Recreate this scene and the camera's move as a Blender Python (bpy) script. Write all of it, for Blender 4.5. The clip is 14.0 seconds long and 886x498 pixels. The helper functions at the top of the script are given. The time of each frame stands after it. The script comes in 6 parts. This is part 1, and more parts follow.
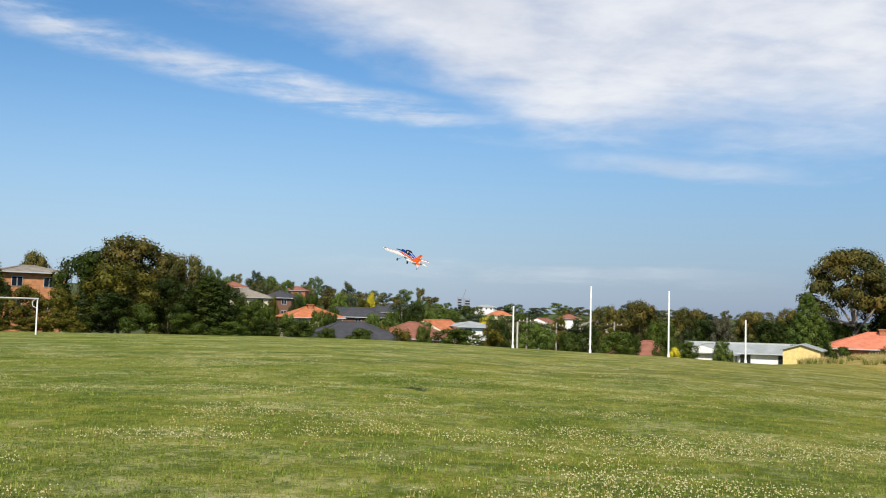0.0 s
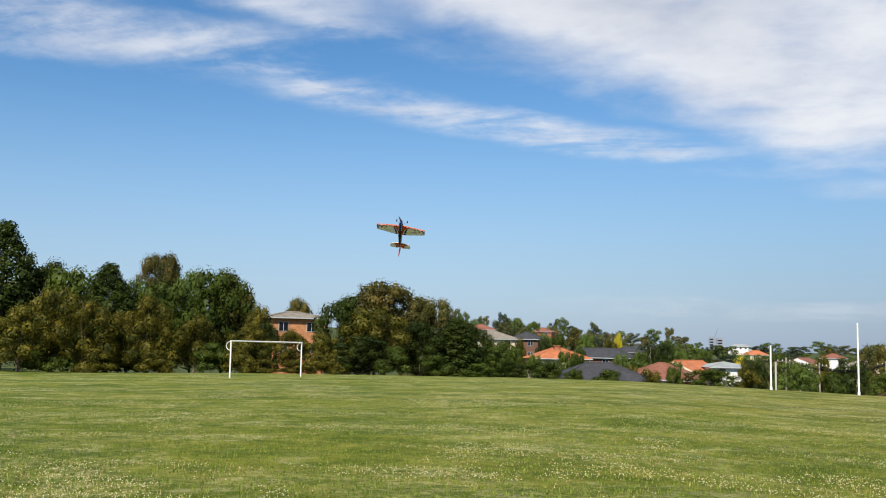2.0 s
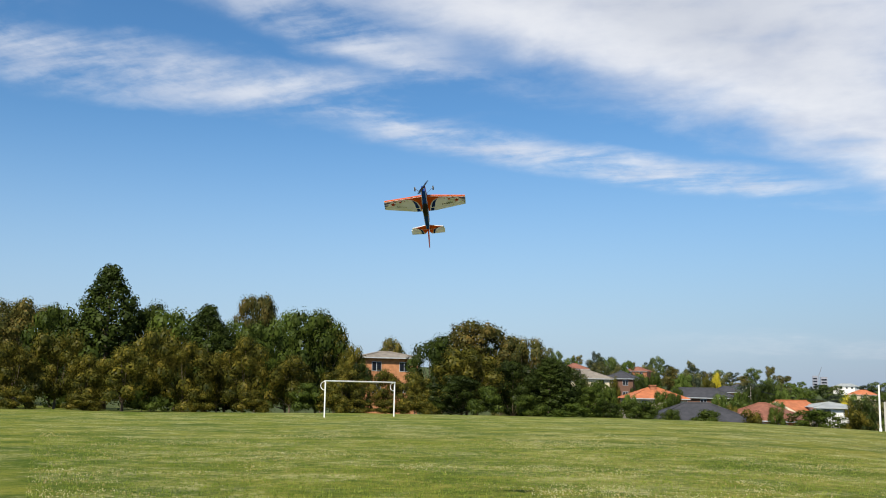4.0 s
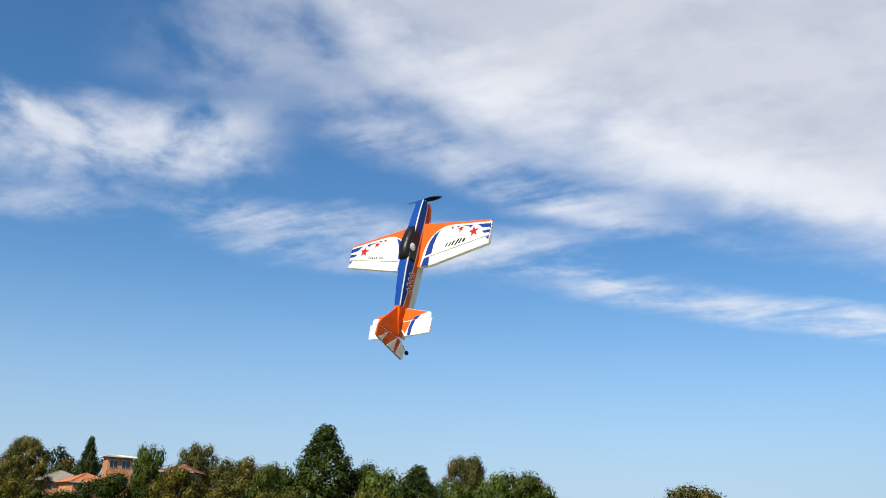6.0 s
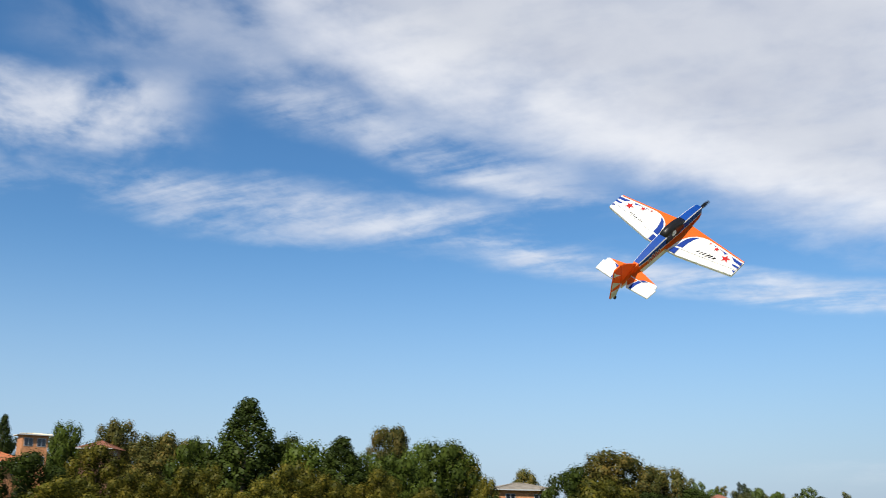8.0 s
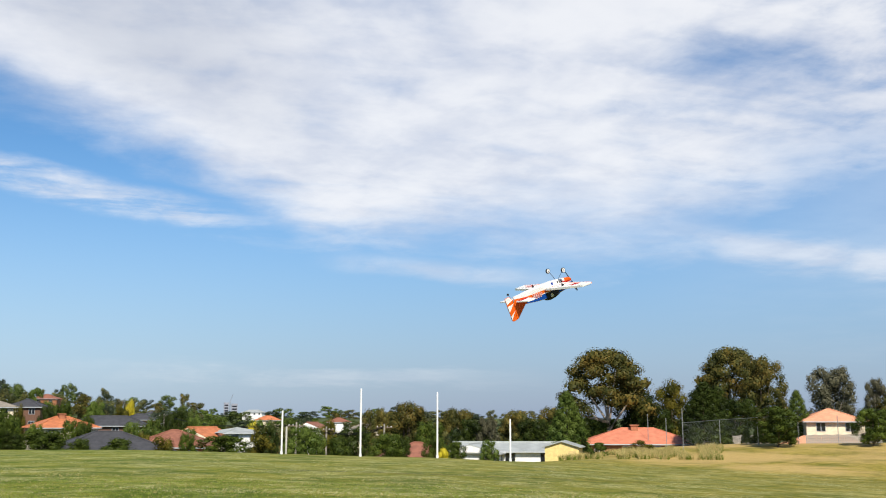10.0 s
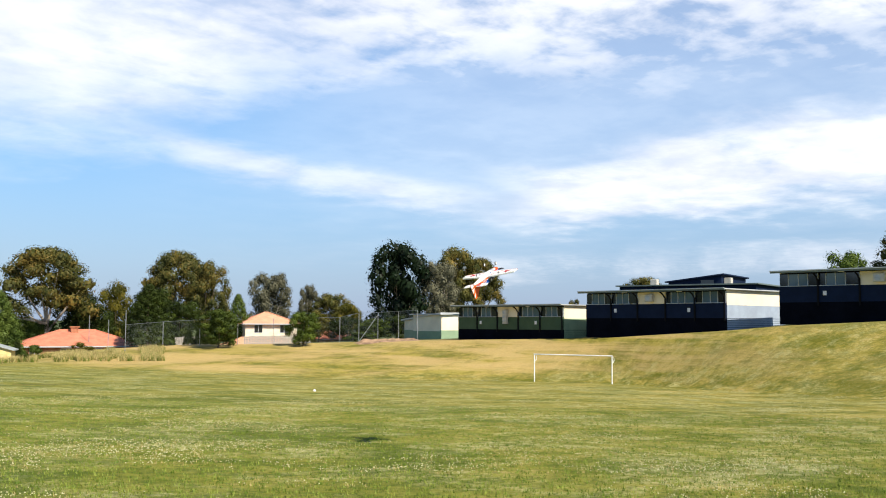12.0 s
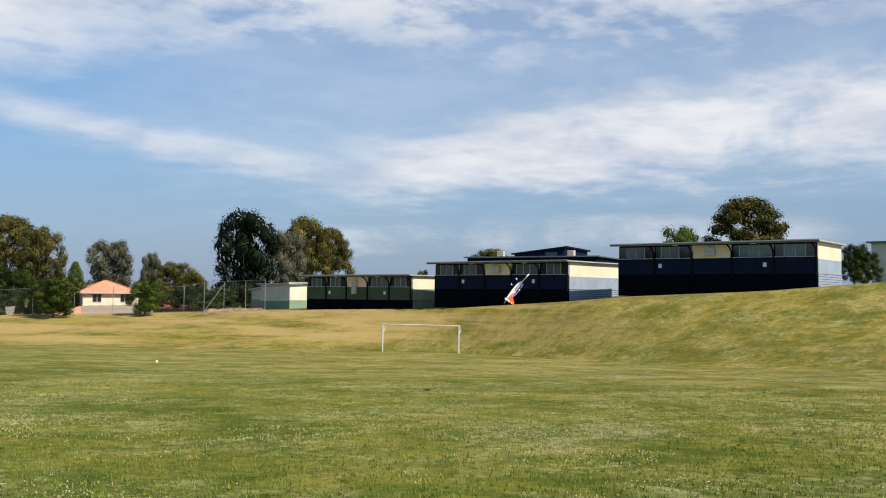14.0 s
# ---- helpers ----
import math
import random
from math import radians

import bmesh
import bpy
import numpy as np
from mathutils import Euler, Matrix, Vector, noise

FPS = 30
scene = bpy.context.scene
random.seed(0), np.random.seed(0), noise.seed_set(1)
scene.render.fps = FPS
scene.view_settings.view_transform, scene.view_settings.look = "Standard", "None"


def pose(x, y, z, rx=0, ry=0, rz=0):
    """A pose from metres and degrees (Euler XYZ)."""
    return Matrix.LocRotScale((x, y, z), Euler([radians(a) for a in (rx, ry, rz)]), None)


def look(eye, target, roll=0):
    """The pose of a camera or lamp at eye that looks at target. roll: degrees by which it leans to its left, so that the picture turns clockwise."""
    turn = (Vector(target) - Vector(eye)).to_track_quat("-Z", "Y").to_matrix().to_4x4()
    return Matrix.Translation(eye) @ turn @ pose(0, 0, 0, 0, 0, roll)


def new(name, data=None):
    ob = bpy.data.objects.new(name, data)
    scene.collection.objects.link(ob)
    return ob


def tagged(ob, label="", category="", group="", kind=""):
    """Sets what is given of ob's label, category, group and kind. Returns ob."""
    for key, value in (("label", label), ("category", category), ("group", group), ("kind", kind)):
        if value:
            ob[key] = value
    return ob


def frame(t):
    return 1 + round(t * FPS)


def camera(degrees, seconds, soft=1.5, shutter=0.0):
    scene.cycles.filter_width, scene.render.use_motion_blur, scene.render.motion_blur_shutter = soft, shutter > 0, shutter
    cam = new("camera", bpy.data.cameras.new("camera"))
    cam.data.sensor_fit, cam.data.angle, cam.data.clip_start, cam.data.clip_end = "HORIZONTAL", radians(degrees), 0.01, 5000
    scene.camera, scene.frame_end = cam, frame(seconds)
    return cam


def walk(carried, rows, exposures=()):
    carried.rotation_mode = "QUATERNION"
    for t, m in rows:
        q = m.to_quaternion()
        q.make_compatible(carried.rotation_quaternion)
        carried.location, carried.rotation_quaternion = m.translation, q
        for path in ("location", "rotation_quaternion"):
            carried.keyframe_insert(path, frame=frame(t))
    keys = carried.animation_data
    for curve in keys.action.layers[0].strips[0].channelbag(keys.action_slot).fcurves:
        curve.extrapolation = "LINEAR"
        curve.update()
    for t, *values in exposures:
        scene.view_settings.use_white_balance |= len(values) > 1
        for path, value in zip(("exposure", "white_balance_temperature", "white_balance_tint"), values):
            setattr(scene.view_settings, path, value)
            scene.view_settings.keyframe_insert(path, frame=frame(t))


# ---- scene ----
# The camera stands on the oval, held in the hand, and turns after the model plane.
EYE = (0.0, 0.0, 1.6)
cam = camera(48.66, 14.0, soft=1.0, shutter=0.12)
CAM = [(0.0, 0.00, 3.78, 1.50), (0.5, 4.05, 3.64, 1.03), (1.0, 8.94, 4.88, 1.07), (1.5, 12.49, 6.28, 0.84), (2.0, 14.30, 5.85, 1.04), (2.2, 15.24, 5.67, 1.23), (4.3, 20.27, 9.28, 0.89), (4.5, 20.90, 10.35, 0.89), (5.0, 25.61, 13.85, 1.61), (5.5, 29.60, 16.49, 2.29), (6.0, 32.28, 16.94, 2.69), (6.5, 32.86, 15.79, 2.71), (7.0, 35.96, 16.69, 3.07), (7.2, 36.16, 16.90, 2.81), (9.3, -1.82, 10.35, 0.28), (9.5, -5.93, 9.99, 0.66), (10.0, -13.36, 9.93, 0.08), (10.5, -19.41, 9.98, 0.10), (11.0, -30.19, 7.71, -0.12), (11.5, -38.51, 5.49, 0.10), (12.0, -44.77, 4.39, 0.28), (12.5, -47.65, 4.37, 0.23), (13.0, -51.04, 4.09, 0.41), (13.5, -52.80, 3.41, 0.40), (14.0, -53.56, 2.71, 0.52)]


def view(yaw, pitch, roll):
    """The pose of the camera from its heading (left positive), tilt and lean."""
    return pose(*EYE) @ pose(0, 0, 0, 0, 0, yaw) @ pose(0, 0, 0, 90 + pitch) @ pose(0, 0, 0, 0, 0, roll)


EXPOSURES = [(0.0, 0.32), (2.2, 0.32), (4.5, 0.35), (5.2, 0.42), (6.5, 0.41), (7.2, 0.38), (9.5, 0.38), (10.5, 0.38), (11.2, 0.54), (12.0, 0.70), (12.8, 0.72), (13.5, 0.70), (14.0, 0.27)]
walk(cam, [(t, view(a, b, c)) for t, a, b, c in CAM], EXPOSURES)

# ---- light ----
SUN_AZ, SUN_EL = 177.5, 43.0
SKY_STRENGTH, CLOUD_STRENGTH = 0.10, 0.76


def toward(az, el=0.0):
    a, e = radians(az), radians(el)
    return Vector((-math.sin(a) * math.cos(e), math.cos(a) * math.cos(e), math.sin(e)))


sun = new("sun", bpy.data.lights.new("sun", "SUN"))
sun.data.energy, sun.data.angle, sun.data.color = 5.0, radians(0.6), (1.0, 0.93, 0.80)
sun.matrix_world = look((0, 0, 60), Vector((0, 0, 60)) - toward(SUN_AZ, SUN_EL))


class Nodes:
    """A short way to write node trees."""

    def __init__(self, tree):
        self.t = tree
        self.t.nodes.clear()

    def add(self, kind, props=None, **inputs):
        n = self.t.nodes.new(kind)
        for k, v in (props or {}).items():
            setattr(n, k, v)
        for k, v in inputs.items():
            self.put(n, k.replace("_", " "), v)
        return n

    def put(self, n, key, v):
        sock = n.inputs[int(key[1:])] if key[0] == "i" and key[1:].isdigit() else n.inputs[key]
        if isinstance(v, bpy.types.NodeSocket):
            self.t.links.new(v, sock)
        else:
            sock.default_value = v

    def math(self, op, a, b=0.0, c=0.0):
        n = self.add("ShaderNodeMath", {"operation": op})
        for i, v in enumerate((a, b, c)):
            self.put(n, "i%d" % i, v)
        return n.outputs[0]

    def mix(self, f, a, b):
        n = self.add("ShaderNodeMix", {"data_type": "RGBA"})
        self.put(n, "i0", f), self.put(n, "i6", a), self.put(n, "i7", b)
        return n.outputs[2]

    def ramp(self, f, lo, hi):
        n = self.add("ShaderNodeMapRange", {"interpolation_type": "SMOOTHSTEP"})
        for k, v in (("Value", f), ("From Min", lo), ("From Max", hi)):
            self.put(n, k, v)
        return n.outputs[0]

    def noise(self, vec, scale, detail=4.0, rough=0.55, distortion=0.0):
        n = self.add("ShaderNodeTexNoise")
        for k, v in (("Vector", vec), ("Scale", scale), ("Detail", detail), ("Roughness", rough), ("Distortion", distortion)):
            self.put(n, k, v)
        return n.outputs[0]


def rgb(r, g, b):
    return (r, g, b, 1.0)


# ---- sky: clear blue with bands of high broken cloud ----
world = bpy.data.worlds.new("sky")
scene.world = world
world.use_nodes = True
w = Nodes(world.node_tree)
sky = w.add("ShaderNodeTexSky", {"sky_type": "NISHITA", "sun_disc": False, "sun_elevation": radians(SUN_EL), "sun_rotation": radians(-SUN_AZ), "altitude": 100.0, "air_density": 1.0, "dust_density": 0.4, "ozone_density": 3.0})
way = w.add("ShaderNodeTexCoord").outputs["Generated"]
sep = w.add("ShaderNodeSeparateXYZ", Vector=way)
up = w.math("MAXIMUM", sep.outputs[2], 0.0)
deep = w.math("ADD", up, 0.10)
px, py = w.math("DIVIDE", sep.outputs[0], deep), w.math("DIVIDE", sep.outputs[1], deep)
plane = w.add("ShaderNodeCombineXYZ", X=px, Y=py, Z=0.0).outputs[0]
def curve_of(value, lo, hi, points):
    """A smooth function of a node value, through a few points."""
    x = w.math("DIVIDE", w.math("SUBTRACT", value, lo), hi - lo)
    n = w.add("ShaderNodeFloatCurve", Value=x)
    c = n.mapping.curves[0]
    pts = [((p - lo) / (hi - lo), q) for p, q in sorted(points)]
    c.points[0].location, c.points[1].location = pts[0], pts[-1]
    for q in pts[1:-1]:
        c.points.new(*q)
    n.mapping.update()
    return n.outputs[0]


def sky_cloud():
    """High cloud: a broad veil with a slanting lower edge, thin streaks under it, broken cells and puffs to the right."""
    deg = 57.29578
    az = w.math("MULTIPLY", w.math("ARCTAN2", w.math("MULTIPLY", sep.outputs[0], -1.0), sep.outputs[1]), deg)
    el0 = w.math("MULTIPLY", w.math("ARCSINE", sep.outputs[2]), deg)
    warp = w.math("SUBTRACT", w.noise(plane, 0.9, 3, 0.5), 0.5)
    rag = w.math("SUBTRACT", w.noise(plane, 3.2, 6, 0.6, 0.2), 0.5)
    slant = w.add("ShaderNodeMapping", Vector=plane, Rotation=(0, 0, radians(-32)), Scale=(0.55, 2.0, 1)).outputs[0]
    comb = w.noise(slant, 2.0, 7, 0.54, 0.5)
    silk = w.noise(slant, 2.2, 5, 0.50, 0.5)
    fleece = w.noise(plane, 15.0, 6, 0.62, 0.3)
    cells = w.noise(plane, 6.0, 5, 0.58, 0.2)
    ball = w.add("ShaderNodeCombineXYZ", X=w.math("MULTIPLY", az, 0.085), Y=w.math("MULTIPLY", el0, 0.14), Z=0.0).outputs[0]
    puff = w.noise(ball, 1.5, 7, 0.54, 0.35)
    lump = w.noise(plane, 1.9, 5, 0.52, 0.3)
    el = w.math("ADD", el0, w.math("ADD", w.math("MULTIPLY", warp, 5.0), w.math("MULTIPLY", rag, 4.5)))
    aw = w.math("ADD", az, w.math("MULTIPLY", warp, 9.0))
    edge = w.math("MULTIPLY", curve_of(az, -90, 60, [(-90, 0.39), (-60, 0.37), (-45, 0.37), (-37, 0.36), (-30, 0.31), (-23, 0.27), (-16, 0.27), (-7, 0.31), (-2, 0.37), (3, 0.43), (8, 0.48), (14, 0.55), (22, 0.63), (35, 0.76), (44, 0.92), (60, 1.0)]), 32.0)
    over = w.math("SUBTRACT", el, edge)
    side = w.math("ABSOLUTE", w.math("ADD", az, 15.0))
    open_sky = w.math("MULTIPLY", w.math("SUBTRACT", 1.0, w.ramp(el0, 31, 46)), w.math("SUBTRACT", 1.0, w.ramp(side, 75, 120)))
    east = w.ramp(w.math("MULTIPLY", az, -1.0), 6, 20)
    inside = w.math("MULTIPLY", w.ramp(over, -0.8, w.math("ADD", 3.2, w.math("MULTIPLY", east, 3.0))), open_sky)
    thick = w.math("ADD", w.math("MULTIPLY", w.math("ADD", w.math("MULTIPLY", lump, 0.5), w.math("MULTIPLY", puff, 0.5)), 0.6), w.math("MULTIPLY", silk, 0.45))
    right = w.ramp(w.math("MULTIPLY", az, -1.0), 22, 48)
    need = w.math("ADD", w.math("ADD", 0.20, w.math("MULTIPLY", right, 0.05)), w.math("MULTIPLY", w.ramp(az, 5, 40), 0.12))
    need = w.math("ADD", need, w.math("MULTIPLY", w.math("MULTIPLY", w.ramp(w.math("MULTIPLY", az, -1.0), 18, 30), w.math("MULTIPLY", w.ramp(el0, 14, 20), w.math("SUBTRACT", 1.0, w.ramp(w.math("MULTIPLY", az, -1.0), 33, 42)))), 0.10))
    body = w.ramp(w.math("ADD", thick, w.math("MULTIPLY", w.math("SUBTRACT", cells, 0.5), w.math("ADD", 0.12, w.math("MULTIPLY", right, 0.62)))), need, w.math("ADD", need, 0.34))
    total = w.math("MULTIPLY", inside, w.math("ADD", w.math("MULTIPLY", body, 0.80), 0.16))
    total = w.math("MAXIMUM", total, w.math("MULTIPLY", w.math("MULTIPLY", w.math("MULTIPLY", right, open_sky), w.ramp(el, 3, 10)), 0.36))

    # the smooth grey heart of the veil
    heart = w.math("MULTIPLY", w.ramp(over, 2.0, 7.5), w.ramp(az, -9, 4))
    total = w.math("MAXIMUM", total, w.math("MULTIPLY", w.math("MULTIPLY", heart, open_sky), 0.88))

    def band(a0, e0, a1, e1, half, strength, soft=3.0, src=comb, lo=0.36, hi=0.60):
        mid = w.math("ADD", e0, w.math("MULTIPLY", w.math("SUBTRACT", aw, a0), (e1 - e0) / (a1 - a0)))
        off = w.math("ABSOLUTE", w.math("SUBTRACT", w.math("ADD", el0, w.math("ADD", w.math("MULTIPLY", rag, half * 1.3), w.math("MULTIPLY", warp, 1.6))), mid))
        across = w.math("SUBTRACT", 1.0, w.ramp(off, half * 0.15, half))
        ends = w.math("MULTIPLY", w.ramp(aw, min(a0, a1) - soft, min(a0, a1) + soft), w.math("SUBTRACT", 1.0, w.ramp(aw, max(a0, a1) - soft, max(a0, a1) + soft)))
        return w.math("MULTIPLY", w.math("MULTIPLY", w.math("MULTIPLY", across, ends), w.ramp(w.math("ADD", src, w.math("MULTIPLY", w.math("SUBTRACT", fleece, 0.5), 0.26 if src is comb else 0.14)), lo - 0.02, hi + (0.12 if src is comb else 0.03))), strength)

    for q in (band(25, 15.3, -1, 11.2, 1.3, 0.85, 4, comb, 0.31, 0.54), band(47, 17.6, 21, 16.4, 2.2, 0.8, 5), band(40, 24.5, 18, 18.5, 2.6, 0.6, 4), band(66, 20.0, 43, 22.0, 3.6, 0.85, 4, puff), band(60, 17.0, 44, 18.0, 1.4, 0.5, 4),
              band(-27, 10.2, -47, 7.0, 1.4, 0.62, 4, puff, 0.28, 0.50), band(-8, 9.0, -18, 8.2, 0.8, 0.45, 3, puff, 0.30, 0.52), band(-49, 7.2, -62, 8.4, 2.5, 0.95, 3, puff, 0.28, 0.48), band(-58, 8.8, -84, 10.4, 3.6, 1.0, 4, puff, 0.28, 0.48), band(-46, 3.2, -74, 3.8, 1.3, 0.6, 5, puff), band(6, 2.6, -16, 2.4, 0.8, 0.26, 5, puff), band(30, 20.5, 12, 16.8, 1.2, 0.4, 5), band(52, 29, 20, 25, 5.0, 0.42, 5, puff, 0.30, 0.62)):
        total = w.math("SUBTRACT", w.math("ADD", total, q), w.math("MULTIPLY", total, q))
    return total, w.math("ADD", w.math("MULTIPLY", lump, 0.6), w.math("MULTIPLY", cells, 0.4)), el0, az, heart


cover, broken, height, bearing, heart = sky_cloud()
clear = w.add("ShaderNodeHueSaturation", Color=sky.outputs[0], Hue=0.5, Saturation=1.25, Value=1.0, Fac=1.0).outputs[0]
haze = w.math("SUBTRACT", 1.0, w.ramp(height, -2.0, 16.5))
blue = w.add("ShaderNodeBackground", Color=clear, Strength=SKY_STRENGTH)
mist = w.add("ShaderNodeBackground", Color=w.mix(w.ramp(bearing, -26, 12), rgb(0.28, 0.40, 0.66), rgb(0.31, 0.43, 0.615)), Strength=w.math("ADD", 0.62, w.math("MULTIPLY", w.ramp(bearing, -20, 22), 0.30)))
air = w.add("ShaderNodeMixShader", i0=w.math("MULTIPLY", haze, 0.88), i1=blue.outputs[0], i2=mist.outputs[0])
bright = w.mix(w.ramp(broken, 0.34, 0.64), rgb(0.70, 0.74, 0.84), rgb(0.94, 0.95, 0.98))
white = w.add("ShaderNodeBackground", Color=w.mix(w.math("MULTIPLY", heart, 0.85), bright, w.mix(w.ramp(broken, 0.36, 0.62), rgb(0.57, 0.605, 0.70), rgb(0.665, 0.695, 0.765))), Strength=CLOUD_STRENGTH)
both = w.add("ShaderNodeMixShader", i0=w.math("MULTIPLY", cover, 0.95), i1=air.outputs[0], i2=white.outputs[0])
w.add("ShaderNodeOutputWorld", Surface=both.outputs[0])

# ---- materials ----
def material(name, rough=0.7, metal=0.0, spec=0.3):
    m = bpy.data.materials.new(name)
    m.use_nodes = True
    n = Nodes(m.node_tree)
    b = n.add("ShaderNodeBsdfPrincipled", Roughness=rough, Metallic=metal)
    b.inputs["Specular IOR Level"].default_value = spec
    n.add("ShaderNodeOutputMaterial", Surface=b.outputs[0])
    return m, n, b


def place(n):
    return n.add("ShaderNodeTexCoord").outputs["Object"]


def bump(n, b, height, strength=0.3, distance=0.02):
    k = n.add("ShaderNodeBump", Strength=strength, Distance=distance, Height=height)
    n.put(b, "Normal", k.outputs[0])


def worn(name, colour, rough=0.6, metal=0.0, vary=0.12, scale=3.0, grain=40.0, relief=0.15, spec=0.2, thin=0.0):
    """A painted or plain surface with stains at one scale and grain at another."""
    m, n, b = material(name, rough, metal, spec)
    p = place(n)
    big, small = n.noise(p, scale, 5, 0.6), n.noise(p, grain, 3, 0.6)
    f = n.math("ADD", n.math("MULTIPLY", big, 0.7), n.math("MULTIPLY", small, 0.3))
    lo = [c * (1 - vary * 1.6) for c in colour]
    hi = [min(c * (1 + vary), 1.0) for c in colour]
    n.put(b, "Base Color", n.mix(n.ramp(f, 0.3, 0.7), rgb(*lo), rgb(*hi)))
    bump(n, b, small, relief)
    if thin:
        t = n.add("ShaderNodeBsdfTranslucent", Color=rgb(*colour))
        k = n.add("ShaderNodeMixShader", i0=thin, i1=b.outputs[0], i2=t.outputs[0])
        out = [q for q in m.node_tree.nodes if q.bl_idname == "ShaderNodeOutputMaterial"][0]
        n.put(out, "Surface", k.outputs[0])
    return m


def leafy(name, dark, light, tint=None):
    """Leaves that differ from one another, thin enough to let some light through."""
    m = bpy.data.materials.new(name)
    m.use_nodes = True
    n = Nodes(m.node_tree)
    geo = n.add("ShaderNodeNewGeometry")
    per = geo.outputs["Random Per Island"]
    one = n.add("ShaderNodeObjectInfo").outputs["Random"]
    patch = n.noise(place(n), 3.2, 3)
    f = n.math("ADD", n.math("MULTIPLY", per, 0.35), n.math("MULTIPLY", n.ramp(patch, 0.3, 0.7), 0.65))
    c = n.mix(f, rgb(*dark), rgb(*light))
    if tint:
        c = n.mix(n.math("MULTIPLY", n.ramp(n.math("ADD", n.math("MULTIPLY", patch, 0.8), n.math("MULTIPLY", per, 0.2)), 0.45, 0.75), 0.8), c, rgb(*tint))
    v = n.math("ADD", 0.8, n.math("MULTIPLY", one, 0.4))
    c = n.add("ShaderNodeHueSaturation", Color=c, Value=v, Saturation=1.0, Hue=0.5, Fac=1.0).outputs[0]
    d = n.add("ShaderNodeBsdfDiffuse", Color=c)
    t = n.add("ShaderNodeBsdfTranslucent", Color=c)
    g = n.add("ShaderNodeBsdfGlossy", Color=rgb(0.6, 0.6, 0.6), Roughness=0.5)
    a = n.add("ShaderNodeMixShader", i0=0.05, i1=d.outputs[0], i2=t.outputs[0])
    a = n.add("ShaderNodeMixShader", i0=0.012, i1=a.outputs[0], i2=g.outputs[0])
    n.add("ShaderNodeOutputMaterial", Surface=a.outputs[0])
    return m


def make_turf():
    """Mown oval: patchy green, dry straw on the bank, pale clover flower."""
    m, n, b = material("turf", 0.95, 0, 0.1)
    p = place(n)
    attr = n.add("ShaderNodeAttribute", {"attribute_name": "dry"}).outputs["Fac"]
    wild = n.add("ShaderNodeAttribute", {"attribute_name": "wild"}).outputs["Fac"]
    big = n.noise(p, 0.20, 6, 0.66, 0.3)
    mid = n.noise(p, 0.9, 7, 0.74)
    fine = n.noise(p, 14.0, 5, 0.7)
    hair = n.noise(p, 60.0, 3, 0.7)
    east = n.ramp(n.add("ShaderNodeSeparateXYZ", Vector=p).outputs[0], -25.0, 58.0)
    both = n.math("ADD", n.math("MULTIPLY", big, 0.5), n.math("MULTIPLY", mid, 0.5))
    green = n.mix(n.ramp(both, 0.42, 0.57), n.mix(east, rgb(0.066, 0.112, 0.006), rgb(0.130, 0.122, 0.010)), n.mix(east, rgb(0.205, 0.222, 0.026), rgb(0.310, 0.245, 0.042)))
    straw = n.mix(n.noise(p, 5.0, 5, 0.75), rgb(0.41, 0.27, 0.085), rgb(0.67, 0.46, 0.21))
    lean = n.math("MULTIPLY", east, 0.05)
    dryness = n.ramp(n.math("ADD", n.math("MULTIPLY", n.math("ADD", n.math("MULTIPLY", big, 0.42), n.math("MULTIPLY", mid, 0.58)), 0.9), lean), 0.50, 0.68)
    # on the bank the dry bands follow the slope's contours
    level = n.noise(n.add("ShaderNodeMapping", Vector=p, Scale=(0.07, 0.07, 1.5)).outputs[0], 1.0, 7, 0.66, 0.5)
    terrace = n.ramp(n.math("ADD", level, n.math("MULTIPLY", attr, 0.10)), 0.43, 0.68)
    c = n.mix(n.math("MULTIPLY", n.mix(attr, dryness, terrace), 0.78), green, straw)
    pat = n.noise(n.add("ShaderNodeMapping", Vector=p, Location=(31, 7, 0), Scale=(0.8, 0.8, 1)).outputs[0], 0.33, 5, 0.65, 0.6)
    drift = n.noise(n.add("ShaderNodeMapping", Vector=p, Location=(5, 17, 0), Scale=(0.8, 0.8, 1)).outputs[0], 0.85, 7, 0.74, 0.4)
    speck = n.math("MAXIMUM", n.ramp(n.noise(p, 26.0, 3, 0.7), 0.50, 0.62), n.math("MULTIPLY", n.ramp(n.noise(p, 3.6, 6, 0.8), 0.50, 0.58), 0.9))
    spots = n.math("MULTIPLY", speck, n.math("ADD", 0.06, n.math("MULTIPLY", n.ramp(pat, 0.44, 0.60), 0.60)))
    spots = n.math("MAXIMUM", spots, n.math("MULTIPLY", n.math("MULTIPLY", n.ramp(drift, 0.50, 0.60), n.ramp(pat, 0.36, 0.54)), n.math("ADD", 0.55, n.math("MULTIPLY", speck, 0.40))))
    spots = n.math("MULTIPLY", spots, n.math("SUBTRACT", 1.0, n.math("MULTIPLY", attr, 0.8)))
    c = n.mix(n.math("MULTIPLY", spots, 0.76), c, rgb(0.52, 0.48, 0.22))
    shade = n.noise(n.add("ShaderNodeMapping", Vector=p, Location=(61, 3, 0), Scale=(0.8, 0.8, 1)).outputs[0], 1.3, 6, 0.72, 0.3)
    c = n.mix(n.math("MULTIPLY", n.ramp(shade, 0.50, 0.66), n.math("SUBTRACT", 0.50, n.math("MULTIPLY", attr, 0.42))), c, rgb(0.062, 0.094, 0.008))
    tuft = n.noise(p, 4.2, 7, 0.85)
